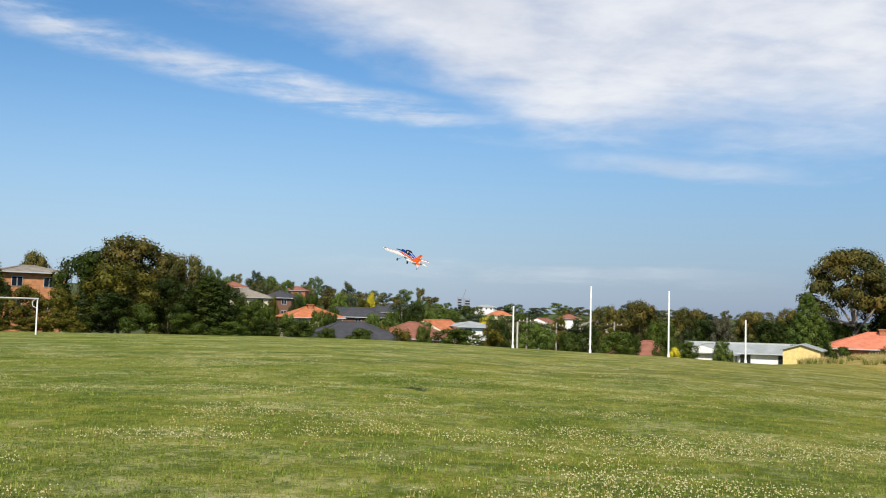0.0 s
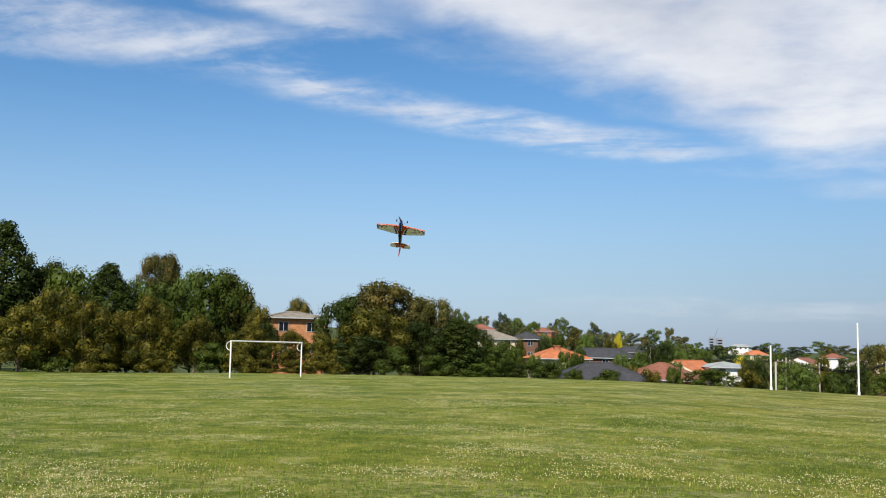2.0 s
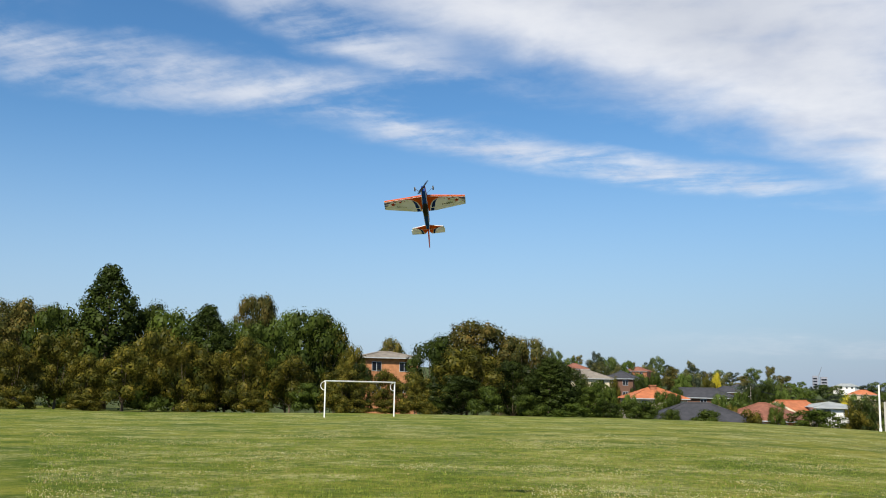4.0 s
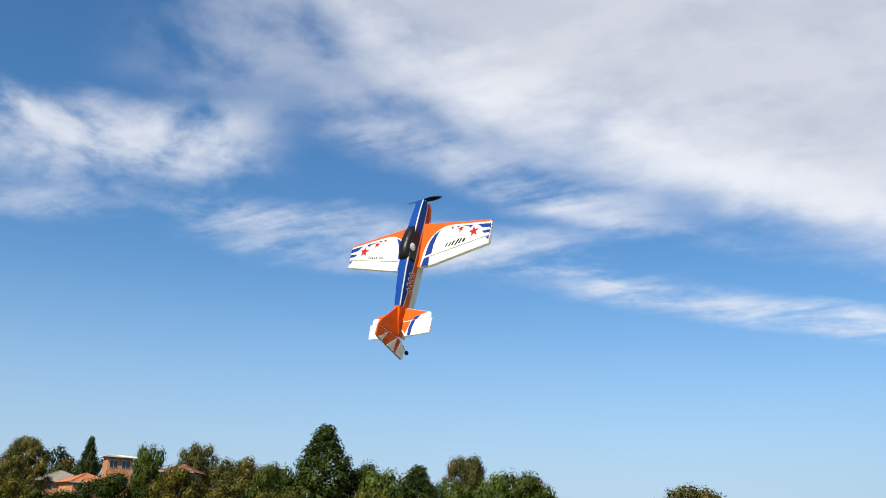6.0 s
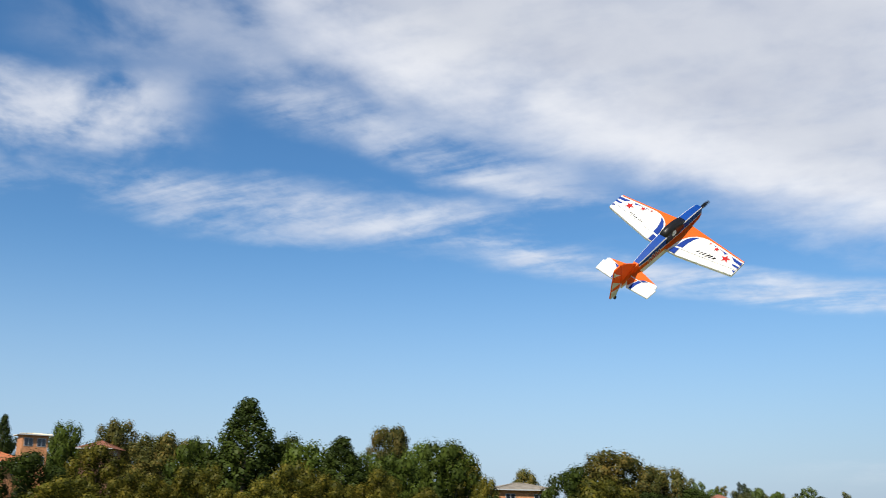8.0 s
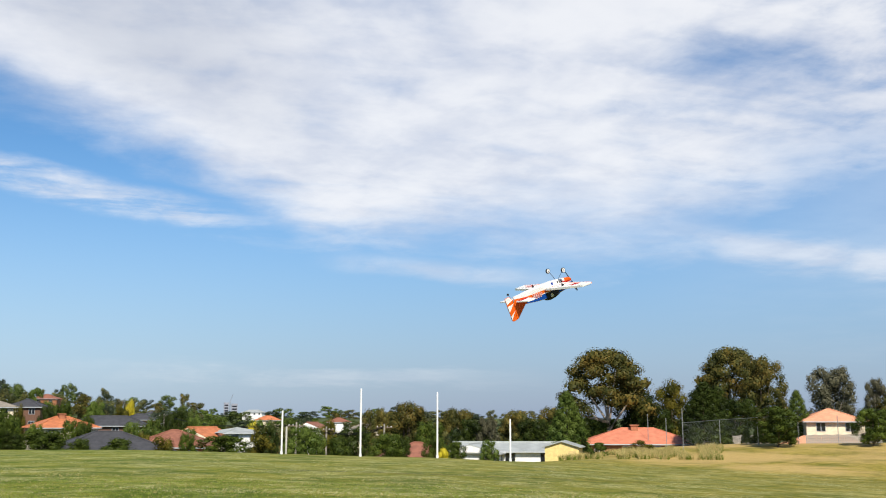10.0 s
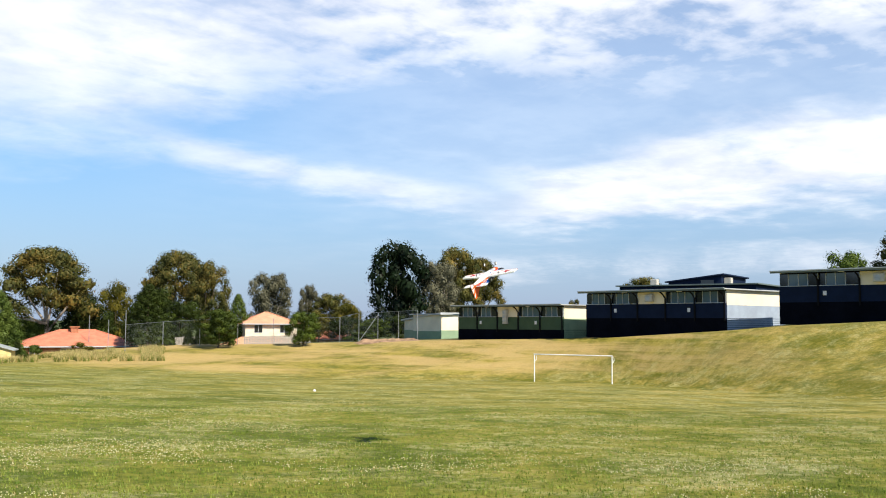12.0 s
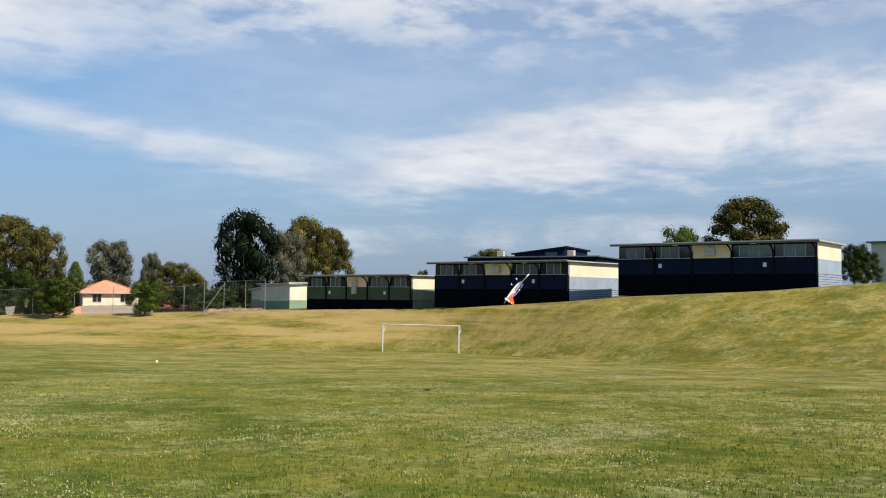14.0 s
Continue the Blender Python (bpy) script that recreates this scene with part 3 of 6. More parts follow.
# right of the posts
for row in [
    ("gum_a", -22.75, 150, 4.1, 5.9), ("dark_a", -20.6, 175, 0.5, 2.6), ("gum_b", -19.6, 200, 0.7, 2.2), ("dark_a", -21.8, 170, 0.3, 2.4), ("cone_b", -20.5, 124, 1.6, 2.3), ("bush_a", -22.6, 150, 0.1, 2.2), ("dark_a", -25.2, 150, 1.0, 2.6), ("cone_a", -19.2, 138, -0.1, 1.6), ("dark_a", -24.3, 160, 1.8, 3.0),
    ("gum_a", -29.6, 165, 4.05, 4.6), ("gum_b", -31.2, 160, 3.4, 3.4), ("dark_a", -28.3, 140, 1.9, 3.0), ("olive_a", -26.4, 175, 2.2, 2.6), ("cone_a", -28.1, 130, 2.1, 2.6), ("dark_a", -29.9, 138, 1.2, 2.8),
    ("bush_a", -31.9, 121, 0.75, 2.9), ("bush_a", -36.7, 121, 0.65, 2.2), ("grey_gum", -34.8, 185, 2.85, 3.2), ("grey_gum", -37.0, 190, 2.2, 1.6), ("gum_b", -38.2, 190, 1.7, 3.0), ("olive_b", -39.4, 180, 1.2, 2.0), ("cone_b", -33.0, 150, 1.6, 1.6),
    ("pine_a", -42.2, 150, 4.6, 4.2), ("gum_b", -45.6, 158, 4.4, 3.6), ("grey_gum", -44.6, 150, 3.6, 3.2), ("gum_a", -47.0, 160, 3.9, 3.0), ("gum_a", -70.9, 140, 5.65, 5.2), ("bush_b", -67.2, 120, 4.0, 3.2), ("gum_b", -56.4, 190, 2.7, 2.8), ("far_c", -52.4, 200, 1.5, 1.2), ("dark_a", -76.4, 98, 2.95, 1.9), ("bush_a", -77.0, 100, 2.5, 1.6),
]:
    tree(*row, group="trees beside the school")

# ---- posts and goals ----
STEEL = worn("galvanised_steel", (0.42, 0.43, 0.44), 0.45, 0.6, vary=0.15)
NET_WIRE = worn("fence_wire", (0.16, 0.18, 0.18), 0.5, 0.5)
DULL_STEEL = worn("dull_fence_steel", (0.24, 0.25, 0.25), 0.7, 0.2, vary=0.2)


def goal_post(az, r, h, lean=0.0):
    p = spot(az, r)
    ob = thing("goal_post", pose(p.x, p.y, p.z, 0, lean, 0), "tall white painted steel football goal post on the oval", "goal post", "football goal posts")
    bm = tube((0, 0, -0.1), (0, 0, h), 0.075, 0.065, 12)
    part("pole", bm, WHITE_PAINT, ob)
    part("cap", tube((0, 0, h), (0, 0, h + 0.04), 0.075, 0.05, 12), WHITE_PAINT, ob)
    part("pad", tube((0, 0, -0.05), (0, 0, 0.25), 0.11, 0.11, 12), WHITE_PAINT, ob, "white ground sleeve")


for az, r, el in ((-4.2, 84.5, 0.52), (-8.65, 84.5, 1.78), (-13.05, 84.5, 1.59), (-17.23, 86.0, 0.06)):
    goal_post(az, r, EYE[2] + r * math.tan(radians(el)) - spot(az, r).z)
tall = spot(-4.45, 84.9)
ob = thing("fence_post", Matrix.Translation(tall), "short grey timber post beside the football goal", "post")
part("shaft", box((-0.07, -0.07, -0.1), (0.07, 0.07, 2.3), 0.01), worn("grey_timber", (0.42, 0.40, 0.36), 0.85), ob)


def soccer_goal(a, b, label, bar=0.05):
    """A full-size goal from one post's foot to the other's."""
    a, b = Vector(a), Vector(b)
    d = b - a
    m = Matrix.Translation(a) @ Matrix.Rotation(math.atan2(d.y, d.x), 4, "Z")
    w, h, s = math.hypot(d.x, d.y), 2.44, d.z
    ob = thing("soccer_goal", m, label, "soccer goal", "soccer goals")
    part("post", tube((0, 0, -0.1), (0, 0, h), bar), WHITE_PAINT, ob)
    part("post", tube((w, 0, s - 0.1), (w, 0, h), bar), WHITE_PAINT, ob)
    part("crossbar", tube((-0.06, 0, h), (w + 0.06, 0, h), bar), WHITE_PAINT, ob)
    back = Vector((0, 1, 0)) if (m.to_3x3() @ Vector((0, 1, 0))).dot(a) > 0 else Vector((0, -1, 0))
    for x in (0, w):
        bm = bmesh.new()
        prev = None
        for k in range(9):
            t = radians(180 * k / 8)
            q = Vector((x, 0, h - 0.02)) + back * 0.42 * math.sin(t) + Vector((0, 0, -0.30 * (1 - math.cos(t))))
            if prev is not None:
                add_tube(bm, prev, q, 0.022, seg=6)
            prev = q
        part("net_hook", bm, WHITE_PAINT, ob)


soccer_goal(spot(26.35, 67.5), spot(22.37, 73.2), "white soccer goal frame without a net")
soccer_goal(spot(-50.1, 88.0), spot(-54.53, 84.6), "white soccer goal frame below the school bank", 0.045)

# worn white boundary line along the foot of the bank
CHALK = worn("line_chalk", (0.50, 0.50, 0.40), 0.95, vary=0.35, scale=2.0, grain=12)
verts, faces = [], []
for k in range(140):
    az = -22.0 - 60.0 * k / 139
    r = along(EDGE_R, az) - 1.5
    for d in (-0.07, 0.07):
        q = spot(az, r + d, 0.02)
        verts.append(tuple(q))
    if k and k % 9 not in (3, 4):
        faces.append((2 * k - 2, 2 * k - 1, 2 * k + 1, 2 * k))
me = bpy.data.meshes.new("boundary_line")
me.from_pydata(verts, [], faces)
me.materials.append(CHALK)
tagged(new("boundary_line", me), "faded white boundary line on the grass", "line marking", kind="structure")
# a thin dark green strip that marks a furrow across the oval
def ground_hit(az, el):
    r = 5.0
    while r < 120 and EYE[2] + r * math.tan(radians(el)) > land(az, r):
        r += 0.25
    return r


FURROW_DARK = worn("dark_furrow", (0.055, 0.060, 0.020), 0.95, vary=0.3)
verts, faces = [], []
for k in range(60):
    t = k / 59
    az, el = -2.5 - 23.0 * t, -2.72 - 0.72 * t
    r = ground_hit(az, el)
    for d in (-0.16, 0.16):
        verts.append(tuple(spot(az, r + d + 0.1 * math.sin(k * 1.7), 0.012)))
    if k and k % 11 != 4:
        faces.append((2 * k - 2, 2 * k - 1, 2 * k + 1, 2 * k))
me = bpy.data.meshes.new("furrow")
me.from_pydata(verts, [], faces)
me.materials.append(FURROW_DARK)
tagged(new("furrow", me), "narrow dark furrow in the grass", "line marking", kind="structure")
# small litter on the grass
ball = spot(-37.4, 52, 0.05)
bm = bmesh.new()
bmesh.ops.create_icosphere(bm, subdivisions=2, radius=0.07)
tagged(link("ball", bm, WHITE_PAINT), "white ball lying on the grass", "ball").location = ball

# ---- school buildings ----
CREAM = worn("cream_cladding", (0.74, 0.64, 0.47), 0.6, vary=0.07, scale=0.6, grain=25)
# classroom fronts carry shade in their dark tones, the end claddings sunlight
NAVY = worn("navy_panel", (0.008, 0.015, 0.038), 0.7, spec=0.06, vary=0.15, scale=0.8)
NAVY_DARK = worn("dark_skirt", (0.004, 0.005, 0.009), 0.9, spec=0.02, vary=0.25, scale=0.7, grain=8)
GREEN_SHADED = worn("green_panel_shaded", (0.062, 0.098, 0.055), 0.7, spec=0.08, vary=0.12, scale=0.8)
BLUE_GREY_SUNLIT = worn("blue_grey_sunlit", (0.30, 0.35, 0.42), 0.55, vary=0.1, scale=0.8)
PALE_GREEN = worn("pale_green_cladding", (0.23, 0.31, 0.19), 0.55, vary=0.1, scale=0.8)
ROOF_METAL = worn("roof_sheet", (0.50, 0.51, 0.50), 0.45, 0.3, vary=0.12, scale=0.5)
FASCIA = worn("fascia", (0.12, 0.15, 0.14), 0.5)
BLACK = worn("black_steel", (0.008, 0.008, 0.010), 0.7, spec=0.05)
FRAME = worn("window_frame_paint", (0.42, 0.44, 0.45), 0.4)
SIGN = worn("sign_board", (0.70, 0.70, 0.72), 0.5)
AC_WHITE = worn("appliance_shell", (0.52, 0.48, 0.40), 0.5)


def make_glass(name, tint):
    m, n, b = material(name, 0.06, 0.0, 0.7)
    curtain = n.noise(n.add("ShaderNodeMapping", Vector=place(n), Scale=(6, 6, 0.4)).outputs[0], 1.5, 3)
    n.put(b, "Base Color", n.mix(curtain, rgb(*[c * 0.7 for c in tint]), rgb(*tint)))
    return m


GLASS_BLUE = make_glass("curtained_glass", (0.085, 0.14, 0.19))
GLASS_DARK = make_glass("dark_glass", (0.014, 0.018, 0.026))


def classroom(az1, r1, az2, r2, roof_el, depth, lower, end_lower, label, ac_low=False, skirt_drop=4.5):
    """A portable classroom block of five bays, from its near-left to its near-right corner as one faces it."""
    a, b = toward(az1) * r1, toward(az2) * r2
    d = b - a
    w = d.length
    top = EYE[2] + (r1 + r2) / 2 * math.tan(radians(roof_el))
    m = Matrix.Translation((a.x, a.y, top)) @ Matrix.Rotation(math.atan2(d.y, d.x), 4, "Z")
    ob = thing("classroom_building", m, label, "school building", "school buildings")
    y0 = 0.0
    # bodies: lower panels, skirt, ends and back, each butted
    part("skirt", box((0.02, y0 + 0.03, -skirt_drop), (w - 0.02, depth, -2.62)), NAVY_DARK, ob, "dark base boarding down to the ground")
    part("inner_core", box((0.12, y0 + 0.25, -2.62), (w - 0.12, depth - 0.02, -0.12)), BLACK, ob)
    bay = w / 5
    for k in range(5):
        x0, x1 = k * bay + 0.03, (k + 1) * bay - 0.03
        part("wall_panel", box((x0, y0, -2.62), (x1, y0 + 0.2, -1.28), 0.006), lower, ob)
        if k == 2:
            part("wall_panel", box((x0, y0, -1.28), (x1, y0 + 0.2, -0.18), 0.006), CREAM, ob, "cream wall panel")
            ac = part("air_conditioner", box((x0 + bay * 0.34, y0 - 0.42, -1.08 - (0.95 if ac_low else 0)), (x0 + bay * (0.52 if ac_low else 0.60), y0 - 0.02, -0.40 - (0.1 if ac_low else 0)), 0.03), AC_WHITE, ob, "white wall-mounted air conditioner")
            for q in range(3 if ac_low else 1):
                cx, cz = x0 + bay * (0.42 if ac_low else 0.45), -0.76 - (0.45 * q if ac_low else 0)
                part("fan_grille", tube((cx, y0 - 0.45, cz - (0.05 if ac_low else 0)), (cx, y0 - 0.423, cz - (0.05 if ac_low else 0)), 0.14 if ac_low else 0.24, seg=14), STEEL, ac)
        else:
            win = part("window", box((x0, y0 + 0.16, -1.26), (x1, y0 + 0.2, -0.18)), BLACK, ob)
            cuts = [0.0, 0.18, 0.42, 0.66, 1.0] if k % 2 else [0.0, 0.24, 0.5, 0.74, 1.0]
            for q in range(4):
                g0, g1 = x0 + (x1 - x0) * cuts[q] + 0.03, x0 + (x1 - x0) * cuts[q + 1] - 0.03
                light = not ((q == 0 and k in (0, 1, 3)) or (q == 3 and k != 3) or (k == 4 and q == 0))
                part("pane", box((g0, y0 + 0.10, -1.22), (g1, y0 + 0.13, -0.24)), GLASS_BLUE if light else GLASS_DARK, win)
                part("mullion", box((g1 + 0.003, y0 + 0.04, -1.24), (g1 + 0.057, y0 + 0.13, -0.22)), FRAME, win)
            part("sill", box((x0, y0 - 0.03, -1.275), (x1, y0 + 0.13, -1.225)), FRAME, win)
    for k in range(1, 6):
        x = k * bay - (0.1 if k == 5 else 0)
        bm = bmesh.new()
        add_box(bm, (x - 0.07, y0 - 0.10, -2.9), (x + 0.07, y0 - 0.004, -0.75))
        add_tube(bm, (x, y0 - 0.06, -0.8), (x - 0.08, y0 - 0.3, -0.42), 0.07, seg=6)
        add_tube(bm, (x - 0.08, y0 - 0.3, -0.42), (x - 0.22, y0 - 0.62, -0.16), 0.07, seg=6)
        part("downpipe", bm, BLACK, ob)
    # end walls with their lower bands, sunlight put into the paler band colour
    for x0, x1 in ((0.0, 0.1), (w - 0.1, w)):
        part("end_wall", box((x0, y0 + 0.21, -1.45), (x1, depth, -0.1)), CREAM, ob, "cream end wall")
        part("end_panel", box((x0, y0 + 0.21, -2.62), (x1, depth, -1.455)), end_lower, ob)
        # end base boards repeat the dark skirt in the sunlit tone
        for q in range(7):
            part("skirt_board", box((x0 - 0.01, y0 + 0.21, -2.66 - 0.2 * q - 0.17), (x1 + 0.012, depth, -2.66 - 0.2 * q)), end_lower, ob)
    # skillion roof, higher at the front
    bm = bmesh.new()
    add_box(bm, (-0.35, -0.75, -0.08), (w + 0.35, depth + 0.4, 0.02))
    for q in range(int(w / 0.6)):
        add_box(bm, (-0.3 + q * 0.6, -0.74, 0.021), (-0.22 + q * 0.6, depth + 0.39, 0.05))
    roof = part("roof", bm, ROOF_METAL, ob, "pale corrugated metal roof")
    part("fascia", box((-0.38, -0.80, -0.16), (w + 0.38, -0.755, 0.06)), FASCIA, roof)
    part("gutter", box((-0.38, -0.90, -0.02), (w + 0.38, -0.81, 0.07)), ROOF_METAL, roof)
    for x in (bay * 1.12, bay * 3.75):
        part("sign", box((x, y0 - 0.03, -2.06), (x + 0.30, y0 - 0.005, -1.70), 0.004), SIGN, ob, "small white notice board")
    for x in (bay * 1.55, bay * 3.5):
        part("eave_light", box((x, -0.6, -0.2), (x + 0.5, -0.42, -0.085), 0.02), SIGN, ob)
    return ob


classroom(-63.7, 88.6, -74.5, 82.4, 3.08, 7.0, NAVY, BLUE_GREY_SUNLIT, "navy portable classroom with long windows on the grass bank")
classroom(-53.07, 99.6, -60.86, 90.4, 1.98, 11.0, NAVY, BLUE_GREY_SUNLIT, "navy portable classroom with a cream end wall")
classroom(-45.67, 112.2, -51.75, 101.9, 1.12, 9.0, GREEN_SHADED, PALE_GREEN, "green and cream portable classroom with dark base", ac_low=True)


def block(name, az1, r1, az2, r2, roof_el, depth, wall, roof, label, drop=6.0, low=None, slope=0.0, vents=0, low_z=-1.45):
    """A plain far building with a sloping roof, two-tone walls and a window."""
    a, b = toward(az1) * r1, toward(az2) * r2
    d = b - a
    w = d.length
    top = EYE[2] + (r1 + r2) / 2 * math.tan(radians(roof_el))
    m = Matrix.Translation((a.x, a.y, top)) @ Matrix.Rotation(math.atan2(d.y, d.x), 4, "Z")
    ob = thing(name, m, label, "building", "school buildings")
    part("wall", prism([(0, -drop), (w, -drop), (w, -0.1 + min(slope, 0)), (0, -0.1 - max(slope, 0))], depth), wall, ob)
    if low:
        part("wall_band", box((-0.02, -0.02, -drop), (w + 0.02, depth + 0.02, low_z)), low, ob)
    part("roof", prism([(-0.4, -0.02 - max(slope, 0)), (w + 0.4, -0.02 + min(slope, 0)), (w + 0.4, 0.14 + min(slope, 0)), (-0.4, 0.14 - max(slope, 0))], depth + 0.8, Matrix.Translation((0, -0.4, -0.05))), roof, ob)
    win = part("window", box((w * 0.62, -0.06, -1.5), (w * 0.86, -0.025, -0.7)), GLASS_DARK, ob)
    part("frame", box((w * 0.60, -0.075, -1.58), (w * 0.88, -0.062, -1.5)), FRAME, win)
    for k in range(vents):
        part("roof_vent", box((w * (0.09 + 0.57 * k), depth * 0.4, 0.1), (w * (0.09 + 0.57 * k) + 0.9, depth * 0.4 + 0.8, 1.1), 0.03), AC_WHITE, ob)
    return ob


block("gatehouse", -42.55, 138, -44.7, 129, 0.62, 7, CREAM, ROOF_METAL, "small cream building with a skillion roof beside the classrooms", low=PALE_GREEN, slope=0.9, low_z=-2.25)
block("gatehouse", -44.7, 129, -46.6, 132, 0.58, 7, CREAM, ROOF_METAL, "cream wing of the small school building", low=PALE_GREEN, low_z=-2.25)
block("school_hall", -55.0, 128, -62.5, 122, 2.28, 16, NAVY, FASCIA, "dark school hall behind the classrooms with roof vents", vents=2)
block("school_hall", -57.75, 131, -60.65, 129, 2.86, 12, NAVY, NAVY, "navy raised roof block of the school hall", slope=0.9)
block("sports_shed", -77.2, 108, -83.5, 104, 3.1, 12, CREAM, worn("green_roof", (0.17, 0.24, 0.16), 0.5), "cream hall with a green roof past the classrooms", drop=5)

# ---- houses ----
BRICK_RED = worn("red_brick", (0.36, 0.15, 0.08), 0.85, vary=0.2, scale=1.5, grain=20)
BRICK_ORANGE = worn("orange_brick", (0.46, 0.21, 0.10), 0.85, vary=0.2, scale=1.5, grain=20)
BROWN_WALL = worn("brown_weatherboard", (0.14, 0.075, 0.05), 0.8)
CREAM_WALL = worn("cream_render", (0.72, 0.62, 0.45), 0.7)
WHITE_WALL = worn("white_render", (0.78, 0.76, 0.72), 0.7)
YELLOW_WALL = worn("yellow_board", (0.72, 0.55, 0.22), 0.7)
TERRACOTTA = worn("terracotta_tile", (0.46, 0.16, 0.07), 0.75, vary=0.18, scale=1.2, grain=9, relief=0.4)
SALMON = worn("salmon_tile", (0.56, 0.19, 0.11), 0.75, vary=0.14, scale=1.2, grain=9, relief=0.4)
APRICOT = worn("apricot_tile", (0.62, 0.29, 0.17), 0.75, vary=0.12, scale=1.2, grain=9, relief=0.4)
SLATE = worn("charcoal_tile", (0.055, 0.055, 0.06), 0.7, vary=0.2, scale=1.2, grain=9, relief=0.4)
GREY_TILE = worn("grey_brown_tile", (0.24, 0.21, 0.17), 0.75, vary=0.2, scale=1.2, grain=9, relief=0.4)
BROWN_TILE = worn("brown_tile", (0.24, 0.10, 0.065), 0.75, vary=0.2, scale=1.2, grain=9, relief=0.4)
TIN = worn("weathered_tin", (0.40, 0.42, 0.40), 0.5, 0.3, vary=0.15, scale=0.6)


def house(az, r, ridge_el, w, d, wall, roof, label, turn=0.0, wall_h=2.6, pitch=0.42, hip=True, chimney=False, storeys=1, eave=0.5):
    """A suburban house facing the oval: walls, hip or gable roof with eaves, ridge caps, windows, maybe a chimney."""
    p = toward(az) * r
    ridge = EYE[2] + r * math.tan(radians(ridge_el))
    rise = d / 2 * pitch
    base = ridge - rise - wall_h * storeys
    m = Matrix.Translation((p.x, p.y, base)) @ Matrix.Rotation(radians(az + turn), 4, "Z")
    ob = thing("house", m, label, "house", "houses below the oval")
    H = wall_h * storeys
    part("wall", box((-w / 2, -d / 2, -6.0), (w / 2, d / 2, H)), wall, ob)
    bm = bmesh.new()
    e = eave
    x, y = w / 2 + e, d / 2 + e
    z0 = H - e * pitch
    run = max(x - y, 0.05) if hip else x
    lo = [bm.verts.new(v) for v in ((-x, -y, z0), (x, -y, z0), (x, y, z0), (-x, y, z0))]
    hi = [bm.verts.new(v) for v in ((-run, 0, H + rise), (run, 0, H + rise))]
    for f in ((lo[0], lo[1], hi[1], hi[0]), (lo[1], lo[2], hi[1]), (lo[2], lo[3], hi[0], hi[1]), (lo[3], lo[0], hi[0]), (lo[3], lo[2], lo[1], lo[0])):
        bm.faces.new(f)
    rf = part("roof", bm, roof if hip else roof, ob)
    if not hip:
        for s in (-1, 1):
            bm = bmesh.new()
            q = [bm.verts.new(v) for v in ((s * (w / 2 + e + 0.02), -d / 2, H - 0.05), (s * (w / 2 + e + 0.02), d / 2, H - 0.05), (s * (w / 2 + e + 0.02), 0, H + rise - 0.15))]
            bm.faces.new(q)
            ext = bmesh.ops.extrude_face_region(bm, geom=bm.faces[:])
            bmesh.ops.translate(bm, verts=[v for v in ext["geom"] if isinstance(v, bmesh.types.BMVert)], vec=(s * 0.04, 0, 0))
            part("gable", bm, wall, rf)
    bm = bmesh.new()
    add_tube(bm, (-run, 0, H + rise + 0.02), (run, 0, H + rise + 0.02), 0.11, seg=6)
    if hip:
        for sx in (-1, 1):
            for sy in (-1, 1):
                add_tube(bm, (sx * run, 0, H + rise), (sx * x, sy * y, z0 + 0.02), 0.10, seg=6)
    part("ridge_cap", bm, roof, rf)
    part("gutter", box((-x - 0.06, -y - 0.1, z0 - 0.12), (x + 0.06, -y - 0.005, z0 + 0.02)), FRAME, rf)
    for s in range(storeys):
        for k in range(max(2, int(w / 3.2))):
            cx = -w / 2 + w * (k + 0.5) / max(2, int(w / 3.2))
            win = part("window", box((cx - 0.62, -d / 2 - 0.05, s * wall_h + 0.85), (cx + 0.62, -d / 2 - 0.004, s * wall_h + 2.05)), FRAME, ob)
            for u in (-1, 1):
                part("pane", box((cx + u * 0.3 - 0.26, -d / 2 - 0.07, s * wall_h + 0.92), (cx + u * 0.3 + 0.26, -d / 2 - 0.052, s * wall_h + 1.98)), GLASS_DARK, win)
        win = part("window", box((w / 2 + 0.004, -0.6, s * wall_h + 0.85), (w / 2 + 0.05, 0.6, s * wall_h + 2.05)), FRAME, ob)
        part("pane", box((w / 2 + 0.052, -0.52, s * wall_h + 0.92), (w / 2 + 0.07, 0.52, s * wall_h + 1.98)), GLASS_DARK, win)
    if chimney:
        c = part("chimney", box((-run * 0.2 - 0.45, -0.9, H + rise * 0.5), (-run * 0.2 + 0.45, -0.2, H + rise + 0.35)), BRICK_RED, ob, "dark red brick chimney")
        part("chimney_cap", box((-run * 0.2 - 0.6, -1.05, H + rise + 0.352), (-run * 0.2 + 0.6, -0.05, H + rise + 0.5)), BRICK_RED, c)
    return ob


house(11.4, 215, 1.15, 9.0, 8.0, CREAM_WALL, GREY_TILE, "cream two-storey house with a grey tiled roof", 20, storeys=2, wall_h=2.5)
house(9.3, 235, 1.10, 7.0, 7.5, BROWN_WALL, SLATE, "dark brown two-storey house with charcoal roof", -15, storeys=2)
house(12.0, 330, 1.5, 9.0, 8.0, BRICK_RED, BROWN_TILE, "red brick house among trees on the slope", 0)
house(7.6, 175, 0.18, 9.5, 7.5, CREAM_WALL, TERRACOTTA, "house with a bright terracotta roof and vents", 15, chimney=True)
house(5.2, 205, 0.22, 15.0, 8.0, BROWN_WALL, SLATE, "long house with a charcoal tiled roof", -8)
house(5.2, 122, -0.62, 13.0, 10.0, BRICK_RED, SLATE, "low house with a dark grey hip roof below the oval", 10)
house(9.2, 124, -1.15, 9.0, 8.0, BRICK_RED, GREY_TILE, "low house with a grey roof just past the grass", 0)
